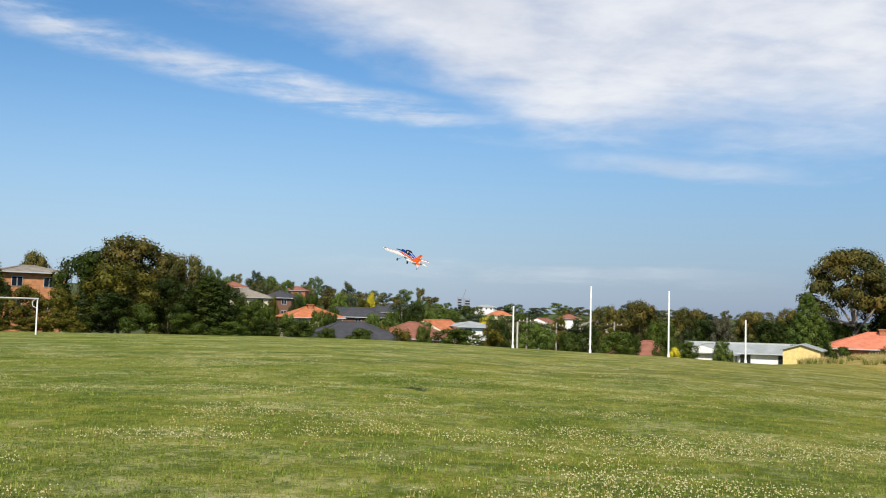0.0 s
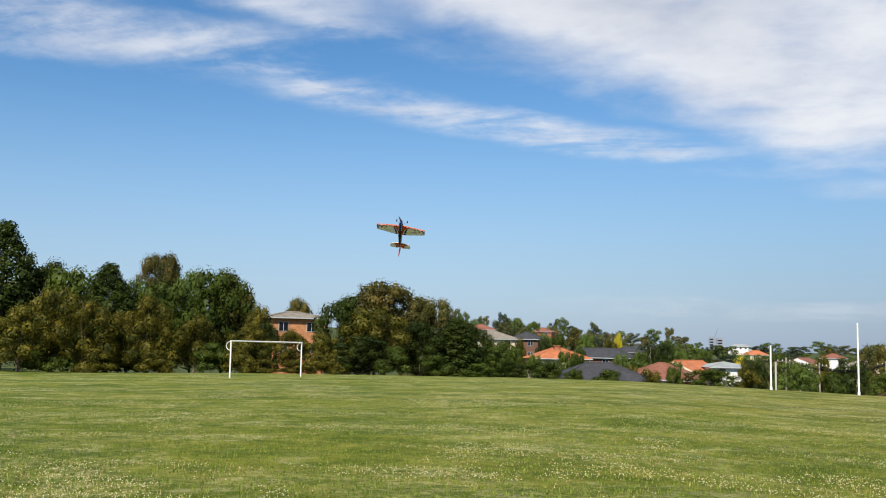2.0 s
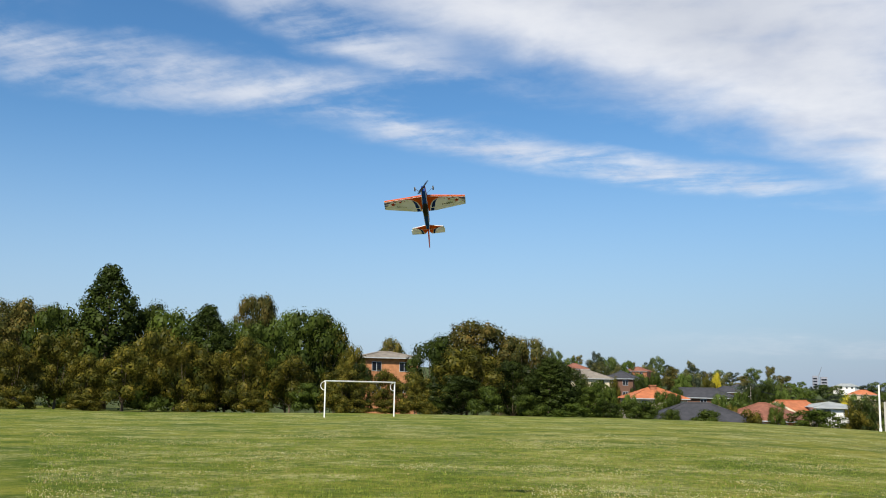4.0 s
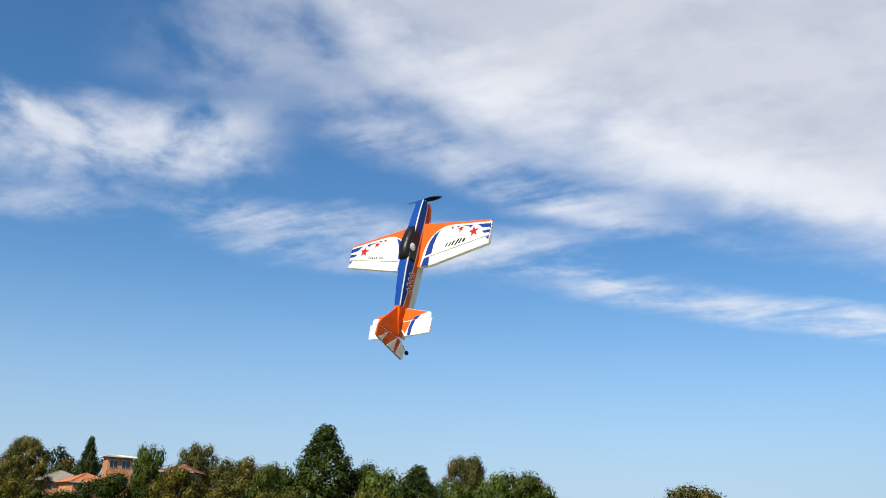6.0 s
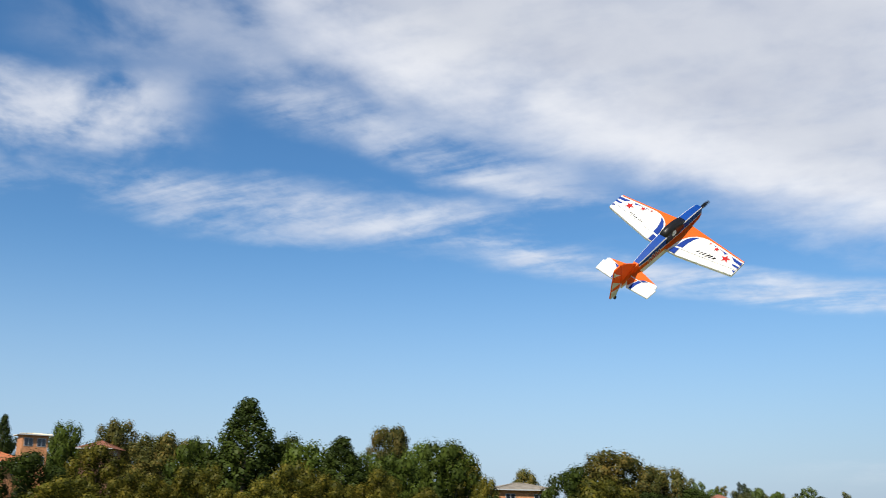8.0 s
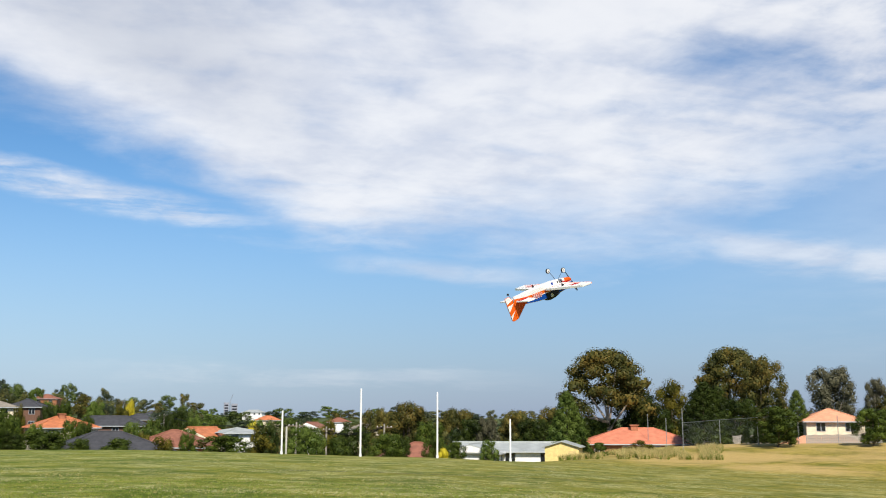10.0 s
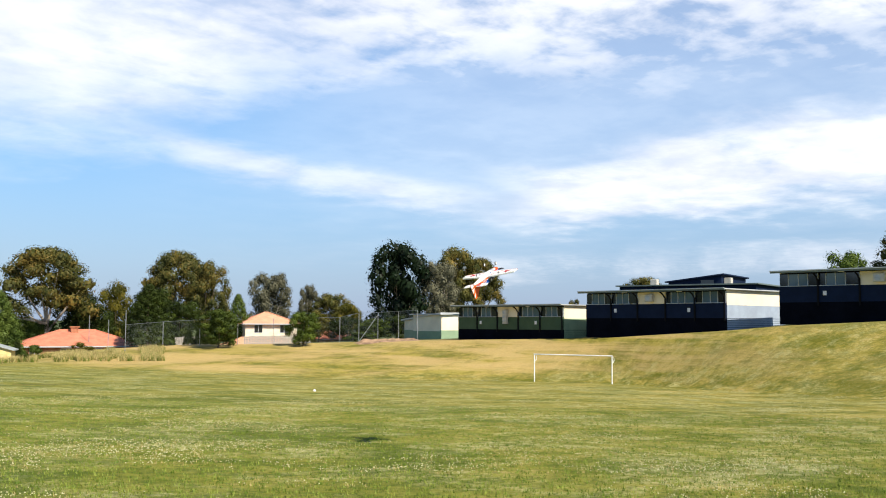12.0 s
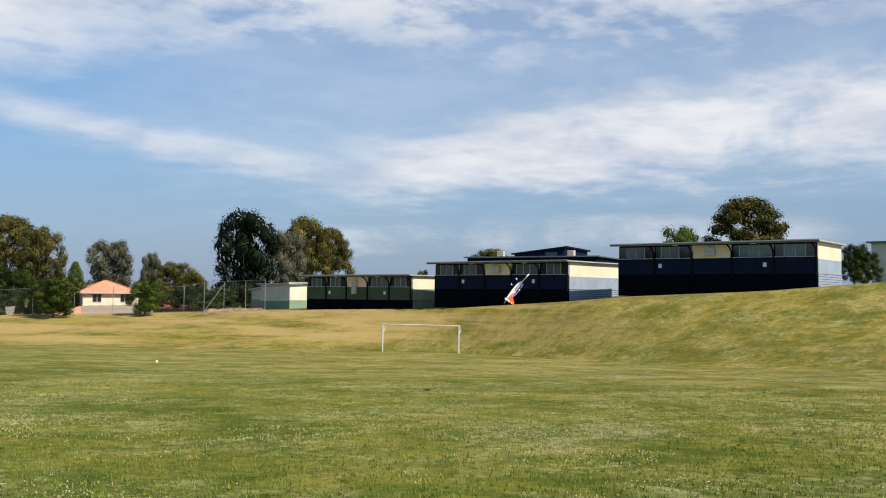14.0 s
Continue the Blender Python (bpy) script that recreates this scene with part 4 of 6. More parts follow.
house(1.7, 135, -0.55, 10.0, 9.0, BRICK_RED, BROWN_TILE, "low brick house with a brown tiled roof", -12)
house(0.2, 165, -0.38, 7.0, 8.0, CREAM_WALL, TERRACOTTA, "gabled house with an orange roof edge", 55, hip=False)
house(-1.7, 165, -0.42, 6.5, 7.0, WHITE_WALL, TIN, "white two-storey house with a pale roof", 20, storeys=2, wall_h=2.4, pitch=0.2)
house(-5.9, 250, -0.10, 7.0, 7.0, WHITE_WALL, BROWN_TILE, "white-walled house with a brown gable among trees", 70, hip=False)
house(-11.9, 120, -1.25, 9.0, 8.0, BROWN_WALL, BROWN_TILE, "low house with a dark red-brown roof", 5)
house(-17.1, 122, -1.22, 12.5, 7.0, WHITE_WALL, TIN, "long low hut with a weathered tin roof", 4, pitch=0.25, hip=False, wall_h=2.3)
house(-15.2, 118, -1.30, 5.0, 6.0, WHITE_WALL, TIN, "white gabled hut beside the oval", 78, pitch=0.3, hip=False, wall_h=2.2)
house(-24.4, 137, -0.42, 14.5, 10.0, BRICK_RED, SALMON, "wide house with a salmon tiled hip roof", 6, chimney=True, wall_h=2.5, pitch=0.36)
house(-34.6, 150, 0.62, 7.6, 7.0, CREAM_WALL, APRICOT, "cream two-storey house with an apricot hip roof", 12, storeys=2, wall_h=2.4)
house(-34.3, 143, -0.82, 10.5, 5.0, CREAM_WALL, APRICOT, "single-storey front of the cream house", 8, pitch=0.4)
house(-38.4, 155, -0.35, 6.0, 6.0, CREAM_WALL, SALMON, "small house with a sloping pinkish roof", -25)
house(22.95, 128, 1.98, 7.2, 5.6, BRICK_ORANGE, GREY_TILE, "orange brick house with a grey-green roof above the trees", 14, storeys=2, wall_h=2.7, pitch=0.24)
house(49.7, 160, 4.0, 3.6, 4.0, BRICK_ORANGE, CREAM_WALL, "narrow two-storey orange brick house with pale parapet", 10, storeys=2, pitch=0.12)
house(51.2, 140, 2.95, 5.0, 5.0, BRICK_ORANGE, TERRACOTTA, "house with a terracotta roof among trees", 20)
house(46.2, 165, 3.75, 4.6, 5.0, BROWN_WALL, BROWN_TILE, "house with a brown tiled roof on the slope", -20)
house(52.5, 190, 3.0, 8.5, 8.0, BRICK_ORANGE, GREY_TILE, "brick house on the upper slope", 5)
for az, r, el, wdt, wall, roof, lab in (
    (8.4, 420, 1.35, 9, BRICK_RED, BROWN_TILE, "small brick house high on the far slope"), (2.6, 430, 0.55, 10, WHITE_WALL, SLATE, "white house on the far slope with a dark roof"), (-3.4, 420, 0.25, 10, CREAM_WALL, TERRACOTTA, "cream house on the far slope with an orange roof"),
    (-7.4, 400, 0.15, 9, WHITE_WALL, BROWN_TILE, "white house on the far slope with a brown roof"), (-2.6, 700, 0.58, 14, WHITE_WALL, TIN, "long white flat building on the skyline"), (3.6, 300, 0.35, 9, BRICK_RED, SLATE, "brick house with a dark roof among trees"), (-8.9, 300, -0.15, 9, CREAM_WALL, GREY_TILE, "cream house with a grey roof among trees"), (-4.0, 215, -0.55, 8, BRICK_RED, BROWN_TILE, "brown-roofed house among trees")):
    house(az, r, el, wdt, 7.5, wall, roof, lab, (az * 37) % 50 - 25)
# the little yellow shed
p = spot(-20.15, 112)
ob = thing("garden_shed", Matrix.Translation((p.x, p.y, EYE[2] + 112 * math.tan(radians(-1.17)))) @ Matrix.Rotation(radians(-20 - 8), 4, "Z"), "small yellow shed with a pale gabled roof", "shed")
part("wall", prism([(-1.9, -3.0), (1.9, -3.0), (1.9, -0.62), (0, -0.05), (-1.9, -0.62)], 3.4), YELLOW_WALL, ob)
part("roof", prism([(-2.2, -0.70), (0, -0.03), (2.2, -0.70), (2.2, -0.58), (0, 0.09), (-2.2, -0.58)], 3.9, Matrix.Translation((0, -0.25, 0))), TIN, ob)
part("door", box((0.7, -0.05, -2.9), (1.5, -0.004, -1.0)), worn("shed_door", (0.62, 0.47, 0.2), 0.7), ob)
# far towers and a crane on the skyline
for az, w_, el in ((-1.05, 7, 0.98), (-1.50, 9, 0.92)):
    q = toward(az) * 1500
    top = EYE[2] + 1500 * math.tan(radians(el))
    ob = thing("apartment_tower", Matrix.Translation((q.x, q.y, top)), "pale grey distant apartment tower on the skyline", "tower", "distant towers")
    body = part("wall", box((-w_ / 2, -8, -60), (w_ / 2, 8, 0)), worn("tower_concrete", (0.26, 0.27, 0.31), 0.8), ob)
    for k in range(5):
        part("window", box((-w_ * 0.38, -8.3, -5 - 4 * k), (w_ * 0.38, -8.05, -3 - 4 * k)), GLASS_DARK, body)
q = toward(-1.25) * 1500
ob = thing("tower_crane", Matrix.Translation((q.x, q.y, EYE[2] + 6)), "thin distant tower crane", "crane")
part("mast", tube((0, 0, -30), (0, 0, 22), 0.4, seg=4), STEEL, ob)
part("jib", tube((0, 0, 20), (4, 0, 32), 0.35, seg=4), STEEL, ob)
for az, r, el in ((-5.0, 140, -0.1), (-6.7, 165, -0.35), (2.3, 260, 0.35), (-10.0, 150, -0.2)):
    q = spot(az, r, -0.2)
    top = EYE[2] + r * math.tan(radians(el)) - q.z
    ob = thing("power_pole", Matrix.Translation(q) @ Matrix.Rotation(radians(az + 20), 4, "Z"), "weathered timber power pole with a crossarm", "power pole", "power poles")
    part("pole", tube((0, 0, 0), (0, 0, top), 0.16, 0.12, 8), worn("pole_timber", (0.30, 0.27, 0.23), 0.9), ob)
    part("crossarm", box((-1.3, -0.06, top - 0.6), (1.3, 0.06, top - 0.45)), BARK, ob)
    for x in (-1.1, -0.5, 0.5, 1.1):
        part("insulator", tube((x, 0, top - 0.45), (x, 0, top - 0.28), 0.05, 0.03, 6), WHITE_PAINT, ob)
bm = bmesh.new()
wires = [((-5.0, 140, -0.1), (2.3, 260, 0.35)), ((-5.0, 140, -0.1), (-10.0, 150, -0.2)), ((-6.7, 165, -0.35), (-10.0, 150, -0.2))]
for (a1, r1, e1), (a2, r2, e2) in wires:
    for off in (-0.6, 0.0, 0.5):
        A = toward(a1) * r1 + Vector((0, 0, EYE[2] + r1 * math.tan(radians(e1)) - 0.4 + off * 0.2))
        B = toward(a2) * r2 + Vector((0, 0, EYE[2] + r2 * math.tan(radians(e2)) - 0.4 + off * 0.2))
        prev = A
        for k in range(1, 9):
            t = k / 8
            c = A.lerp(B, t) - Vector((0, 0, 4 * 1.2 * t * (1 - t)))
            add_tube(bm, prev, c, 0.03, seg=4)
            prev = c
tagged(link("power_line", bm, BLACK), "thin sagging overhead power lines between poles", "power line")

# ---- fences at the foot of the gums ----
ob = thing("wire_fence", Matrix.Identity(4), "tall chain wire fence on grey steel posts", "fence")
line = [(-26.9, 119), (-28.9, 122), (-30.9, 124), (-33.0, 125), (-35.0, 125.5), (-37.0, 126), (-38.8, 126.5), (-39.9, 127), (-41.0, 128), (-42.2, 124), (-43.3, 122)]
tops = []
for k, (az, r) in enumerate(line):
    q = spot(az, r)
    h = 3.2 if k < 7 else 3.7
    part("post", tube(q - Vector((0, 0, 0.2)), q + Vector((0, 0, h)), 0.040, seg=8), DULL_STEEL, ob)
    tops.append((q, h))
bm = bmesh.new()
for k, ((a, ha), (b, hb)) in enumerate(zip(tops, tops[1:])):
    if k in (3, 4):
        continue
    add_tube(bm, a + Vector((0, 0, ha)), b + Vector((0, 0, hb)), 0.022, seg=5)
    n_ = 22
    for q in range(-8, n_):
        t0, t1 = max(q / n_, 0), min((q + 8) / n_, 1)
        for flip in (0, 1):
            lo_t, hi_t = (t0, t1) if not flip else (t1, t0)
            f0, f1 = (max(-q, 0) / 8, min((n_ - q) / 8, 1.0))
            add_tube(bm, a.lerp(b, lo_t) + Vector((0, 0, ha * (f0 if not flip else f0))), a.lerp(b, hi_t) + Vector((0, 0, ha * f1)), 0.0028, seg=3)
tagged(part("wire_mesh", bm, NET_WIRE, ob), kind="stuff")
tagged(part("brace", tube(tops[7][0], tops[8][0] + Vector((0, 0, 3.4)), 0.035, seg=6), DULL_STEEL, ob))
ob = thing("netting_fence", Matrix.Identity(4), "high netting fence beside the salmon-roofed house", "fence")
tops = []
for az, r, h in ((-26.0, 124, 3.6), (-26.9, 131, 4.6), (-27.6, 138, 4.7), (-25.0, 133, 4.5), (-26.9, 118.5, 4.9)):
    q = spot(az, r)
    part("post", tube(q - Vector((0, 0, 0.2)), q + Vector((0, 0, h)), 0.042, seg=8), DULL_STEEL, ob)
TIMBER = worn("grey_paling", (0.34, 0.31, 0.27), 0.9, vary=0.25, scale=4)
ob = thing("paling_fence", Matrix.Identity(4), "weathered grey timber paling fence", "fence")
pale = bmesh.new()
add_box(pale, (-0.09, -0.012, -0.5), (0.09, 0.012, 0.8))
pale_me = bpy.data.meshes.new("paling")
pale.to_mesh(pale_me)
pale.free()
pale_me.materials.append(TIMBER)
for a0, a1, r0 in ((-29.6, -31.6, 130.0), (-33.4, -37.2, 132.0)):
    steps = int(radians(a0 - a1) * r0 / 0.2)
    for k in range(steps):
        az = a0 + (a1 - a0) * k / steps
        c = new("paling", pale_me)
        c.parent = ob
        c.location = spot(az, r0, 0.25 + 0.03 * math.sin(k * 5.3))
        c.rotation_euler = (0, 0, radians(az))
# a heap of earth at the top of the bank
EARTH = worn("bare_earth", (0.30, 0.19, 0.11), 0.95, vary=0.35, scale=1.5, grain=9, relief=0.8)
verts, faces = [], []
for i in range(29):
    for j in range(9):
        az = -39.6 - 4.0 * i / 28
        p = spot(az, 116.5 + 0.5 * j)
        k = max(1 - abs(j - 4) / 4, 0) * min(i, 28 - i, 4) / 4
        p.z += -0.05 + k * (0.30 + 0.45 * abs(noise.noise(Vector((i * 0.35, j * 0.5, 1.0)))))
        verts.append(tuple(p))
for i in range(28):
    for j in range(8):
        a = i * 9 + j
        faces.append((a, a + 1, a + 10, a + 9))
me = bpy.data.meshes.new("soil_mound")
me.from_pydata(verts, [], faces)
me.materials.append(EARTH)
tagged(new("soil_mound", me), "low heap of bare brown earth along the top of the bank", "earth")
# long dry grass by the fence
STRAW = leafy("straw", (0.28, 0.22, 0.07), (0.50, 0.40, 0.17))
GREEN_BLADE = leafy("grass_blade", (0.060, 0.110, 0.012), (0.23, 0.26, 0.045))
CLOVER = leafy("clover_flower", (0.42, 0.39, 0.18), (0.62, 0.58, 0.34))


def tufts(name, label, places, mat, height, width, blades, rng):
    verts, faces = [], []
    for x, y in places:
        z = ground_at(x, y)
        for _ in range(blades):
            a = rng.random() * 6.28
            ox, oy = rng.normal() * width * 2, rng.normal() * width * 2
            h = height * (0.5 + rng.random())
            lx, ly = math.cos(a) * h * 0.45, math.sin(a) * h * 0.45
            dx, dy = -math.sin(a) * width, math.cos(a) * width
            i = len(verts)
            verts += [(x + ox - dx, y + oy - dy, z - 0.02), (x + ox + dx, y + oy + dy, z - 0.02), (x + ox + lx, y + oy + ly, z + h)]
            faces.append((i, i + 1, i + 2))
    me = bpy.data.meshes.new(name)
    me.from_pydata(verts, [], faces)
    me.materials.append(mat)
    return tagged(new(name, me), label, "grass", kind="stuff")


rng = np.random.default_rng(5)
pts = []
for _ in range(9000):
    az = -19.5 - 9.5 * rng.random()
    r = 107 + 15 * rng.random()
    if noise.noise(Vector((az * 0.9, r * 0.12, 4.0))) < -0.05:
        continue
    v = toward(az) * r
    pts.append((v.x, v.y))
tufts("long_grass", "long dry grass by the fence", pts[::2], STRAW, 0.55, 0.030, 5, rng)
tufts("long_grass", "long green grass by the fence", pts[1::2], GREEN_BLADE, 0.42, 0.030, 5, rng)

# ---- far slope: suburb trees up to the skyline ----
SKY_AZ = [60, 40, 22, 16, 11.5, 8, 6.5, 4.5, 3, 1.3, -0.5, -3, -6, -8, -11.5, -14.5, -18, -21, -28, -40]
SKY_EL = [4.4, 4.0, 2.9, 2.5, 2.2, 2.0, 1.8, 1.65, 1.35, 1.45, 0.85, 0.72, 0.95, 0.72, 0.85, 0.65, 0.5, 0.6, 1.0, 0.6]


def skyline(az):
    return float(np.interp(-az, [-a for a in SKY_AZ], SKY_EL))


rng = np.random.default_rng(11)
kinds = ["far_a", "far_b", "far_c", "far_d", "far_e"]
for r0, r1, lo, hi, count, wide in ((620, 900, -0.45, 0.10, 52, 1.3), (380, 560, -0.95, -0.25, 50, 1.5), (250, 340, -1.35, -0.6, 40, 1.9), (150, 215, -2.0, -1.1, 26, 2.2)):
    for k in range(count):
        az = 17 - 38 * (k + rng.random() * 0.8) / count
        r = r0 + (r1 - r0) * rng.random()
        if r < 230 and (-3.2 < az < 10.5):
            continue
        el = skyline(az) + lo + (hi - lo) * rng.random()
        tree(kinds[int(rng.integers(5))], az, r, el, wide * (0.6 + 0.6 * rng.random()), group="trees on the far slope")
for k in range(26):
    az = 60 - 22 * (k + rng.random() * 0.8) / 26
    tree(kinds[int(rng.integers(5))], az, 230 + 130 * rng.random(), skyline(az) - 0.9 * rng.random(), 2.2 * (0.6 + 0.7 * rng.random()), group="trees on the far slope")
for row in [
    ("bush_a", -1.0, 104, -0.85, 3.4), ("bush_b", 0.9, 150, -0.45, 1.4), ("olive_b", -2.9, 150, -0.35, 1.2), ("bush_a", 6.3, 190, 0.25, 1.2), ("dark_a", 8.3, 215, 0.75, 1.2), ("bush_a", 8.6, 116, -0.55, 3.0), ("bush_a", 10.2, 112, -0.7, 2.4), ("shrub_b", 4.6, 108, -1.05, 2.6), ("shrub_a", 2.4, 112, -0.95, 2.0), ("shrub_gold", 4.1, 330, 1.1, 0.7),
    ("bush_b", -5.4, 112, -0.35, 2.4), ("shrub_a", -3.0, 108, -0.9, 2.2), ("bush_a", -10.2, 110, -0.75, 2.6), ("shrub_b", -7.3, 112, -1.0, 2.6), ("shrub_gold", -13.4, 104, -1.55, 0.9), ("bush_a", -14.1, 108, -1.2, 1.6),
    ("dark_a", -15.0, 150, 0.1, 2.6), ("gum_b", -11.4, 185, 0.95, 3.4), ("gum_b", -9.6, 200, 0.6, 2.4), ("gum_a", -14.2, 190, 0.7, 2.6), ("gum_b", -17.6, 180, 0.5, 2.6), ("grey_gum", -15.9, 150, 0.15, 1.8), ("dark_a", -18.6, 160, 0.1, 2.6),
    ("bush_a", -12.6, 140, -0.1, 2.2), ("dark_a", -8.2, 150, -0.35, 2.4), ("bush_b", 3.1, 150, -0.4, 2.0), ("bush_a", 7.0, 140, 0.0, 1.6), ("bush_b", -2.9, 190, 0.0, 2.0), ("bush_a", 10.6, 175, 0.5, 2.4), ("shrub_b", -22.2, 118, -1.25, 1.4), ("cone_a", -21.4, 122, -0.95, 0.7), ("cone_a", -20.9, 122, -0.9, 0.6), ("shrub_a", -24.6, 121, -1.1, 1.6),
    ("bush_a", 11.6, 150, 0.1, 1.5), ("dark_a", 12.6, 160, 0.5, 1.4), ("bush_a", 10.0, 165, 0.15, 1.3), ("bush_b", 8.9, 150, -0.2, 1.2), ("olive_b", 9.7, 200, 0.7, 1.0), ("bush_a", 6.4, 160, -0.1, 1.1), ("shrub_b", 7.7, 118, -0.8, 1.8), ("bush_b", 4.0, 165, -0.1, 1.6), ("bush_a", 2.9, 175, 0.05, 1.5), ("dark_a", 2.2, 190, 0.35, 1.4), ("olive_a", 3.4, 122, -0.75, 1.3), ("bush_a", 1.0, 118, -0.75, 1.2), ("bush_b", 0.6, 190, 0.25, 1.5), ("shrub_gold", -2.6, 190, -0.1, 1.4), ("bush_a", -0.6, 200, 0.2, 1.3), ("dark_a", -3.4, 150, -0.3, 1.6), ("bush_a", 6.6, 116, -1.0, 1.6), ("dark_a", 10.4, 106, -0.6, 2.2), ("bush_a", -12.9, 112, -0.95, 1.6), ("dark_a", -11.0, 112, -0.9, 1.4), ("bush_b", -16.0, 114, -1.1, 1.2), ("olive_a", 12.9, 230, 1.3, 1.4), ("bush_a", 7.6, 240, 0.9, 1.4), ("bush_b", 5.9, 260, 1.0, 1.5), ("olive_a", 4.6, 250, 0.8, 1.3), ("dark_a", 1.5, 260, 0.6, 1.5), ("bush_a", -4.7, 210, 0.1, 1.6), ("olive_a", -6.9, 200, 0.0, 1.5),
    ("dark_a", -39.2, 148, 0.4, 2.4), ("bush_a", -40.8, 142, 0.3, 2.2), ("dark_a", -42.2, 146, 0.5, 2.2), ("olive_a", -37.6, 150, 0.6, 2.2), ("shrub_b", -40.0, 134, -0.5, 2.0),
    ("cone_a", -30.9, 127, -0.2, 0.7), ("cone_a", -31.5, 127, -0.15, 0.7), ("cone_a", -30.3, 127, -0.3, 0.6),
]:
    tree(*row, group="garden plants below the oval")

# ---- grass close to the camera ----
rng = np.random.default_rng(21)


def patch(n, r0, r1, power=1.0):
    out = []
    while len(out) < n:
        az = 42 - 126 * rng.random()
        r = r0 + (r1 - r0) * rng.random() ** power
        v = toward(az) * r
        out.append((v.x, v.y))
    return out


def clumped(n, r0, r1, level, power=1.0):
    out = []
    while len(out) < n:
        az = 42 - 126 * rng.random()
        r = r0 + (r1 - r0) * rng.random() ** power
        v = toward(az) * r
        f = noise.noise(Vector((v.x * 0.20, v.y * 0.30, 9.0))) + 0.7 * noise.noise(Vector((v.x * 0.7, v.y * 0.8, 2.0))) + 0.5 * noise.noise(Vector((v.x * 2.1, v.y * 2.3, 5.0)))
        if f + rng.normal() * 0.16 > level:
            out.append((v.x, v.y))
    return out


tufts("grass", "short mown green grass blades", patch(62000, 7, 36, 1.0), GREEN_BLADE, 0.034, 0.010, 4, rng)
tufts("dry_grass", "dry straw-coloured blades among the green", clumped(14000, 7, 42, 0.14), STRAW, 0.036, 0.008, 3, rng)
verts, faces = [], []
for x, y in clumped(70000, 7, 74, 0.26, 0.9):
    z, s = ground_at(x, y) + 0.03 + 0.02 * rng.random(), 0.0065 + 0.0065 * rng.random()
    i = len(verts)
    verts += [(x - s, y, z), (x, y - s, z), (x + s, y, z), (x, y + s, z), (x, y, z + s * 1.3)]
    faces += [(i, i + 1, i + 4), (i + 1, i + 2, i + 4), (i + 2, i + 3, i + 4), (i + 3, i, i + 4)]
me = bpy.data.meshes.new("clover_flowers")
me.from_pydata(verts, [], faces)
me.materials.append(CLOVER)
tagged(new("clover_flowers", me), "scattered white clover flower heads in the lawn", "flowers", kind="stuff")

# ---- the model aeroplane ----
FOAM = worn("white_foam", (0.88, 0.87, 0.84), 0.55, vary=0.05, scale=8, grain=150, relief=0.08, thin=0.32)
P_ORANGE = worn("orange_print", (0.86, 0.150, 0.012), 0.5, vary=0.06, scale=8, grain=150, relief=0.05, thin=0.32)
P_BLUE = worn("blue_print", (0.006, 0.070, 0.36), 0.5, vary=0.08, scale=8, grain=150, relief=0.05, thin=0.32)
P_NAVY = worn("navy_print", (0.008, 0.035, 0.22), 0.6, vary=0.08, scale=8, grain=150, relief=0.05, spec=0.1)
P_RED = worn("red_print", (0.55, 0.02, 0.02), 0.5, vary=0.06, scale=8, grain=150, relief=0.05, thin=0.32)
P_BLACK = worn("black_print", (0.012, 0.011, 0.011), 0.35, vary=0.1, scale=8)
PLASTIC = worn("black_plastic", (0.014, 0.014, 0.015), 0.35, vary=0.1, scale=20)
RUBBER = worn("tyre_rubber", (0.02, 0.02, 0.02), 0.8)
WIRE = worn("carbon_wire", (0.03, 0.03, 0.035), 0.35)


def slab(points, z0, z1, bevel=0.0):
    """A flat outline in x and y, from z0 up to z1."""
    bm = bmesh.new()
    lo = [bm.verts.new((x, y, z0)) for x, y in points]
    hi = [bm.verts.new((x, y, z1)) for x, y in points]
    bm.faces.new(lo[::-1])
    bm.faces.new(hi)
    k = len(points)
    for i in range(k):
        bm.faces.new((lo[i], lo[(i + 1) % k], hi[(i + 1) % k], hi[i]))
    bmesh.ops.recalc_face_normals(bm, faces=bm.faces[:])
    if bevel:
        bmesh.ops.bevel(bm, geom=[e for e in bm.edges if abs(e.verts[0].co.z - e.verts[1].co.z) < 1e-6], offset=bevel, segments=2, affect="EDGES")
    return bm


def side_slab(points, x0, x1, bevel=0.0):
    """A flat outline in y and z, from x0 to x1."""
    bm = slab(points, x0, x1, bevel)
    bm.transform(Matrix(((0, 0, 1, 0), (1, 0, 0, 0), (0, 1, 0, 0), (0, 0, 0, 1))))
    return bm


def star(cx, cy, r, turn=0.0):
    return [(cx + (r if k % 2 == 0 else r * 0.42) * math.cos(radians(90 + turn + 36 * k)), cy + (r if k % 2 == 0 else r * 0.42) * math.sin(radians(90 + turn + 36 * k))) for k in range(10)]


WING_Z = -0.012
THICK = 0.013
NOSE_Y, TAIL_Y = 0.355, -0.66


def mirror(points, s):
    return [(s * x, y) for x, y in (points if s > 0 else points[::-1])]


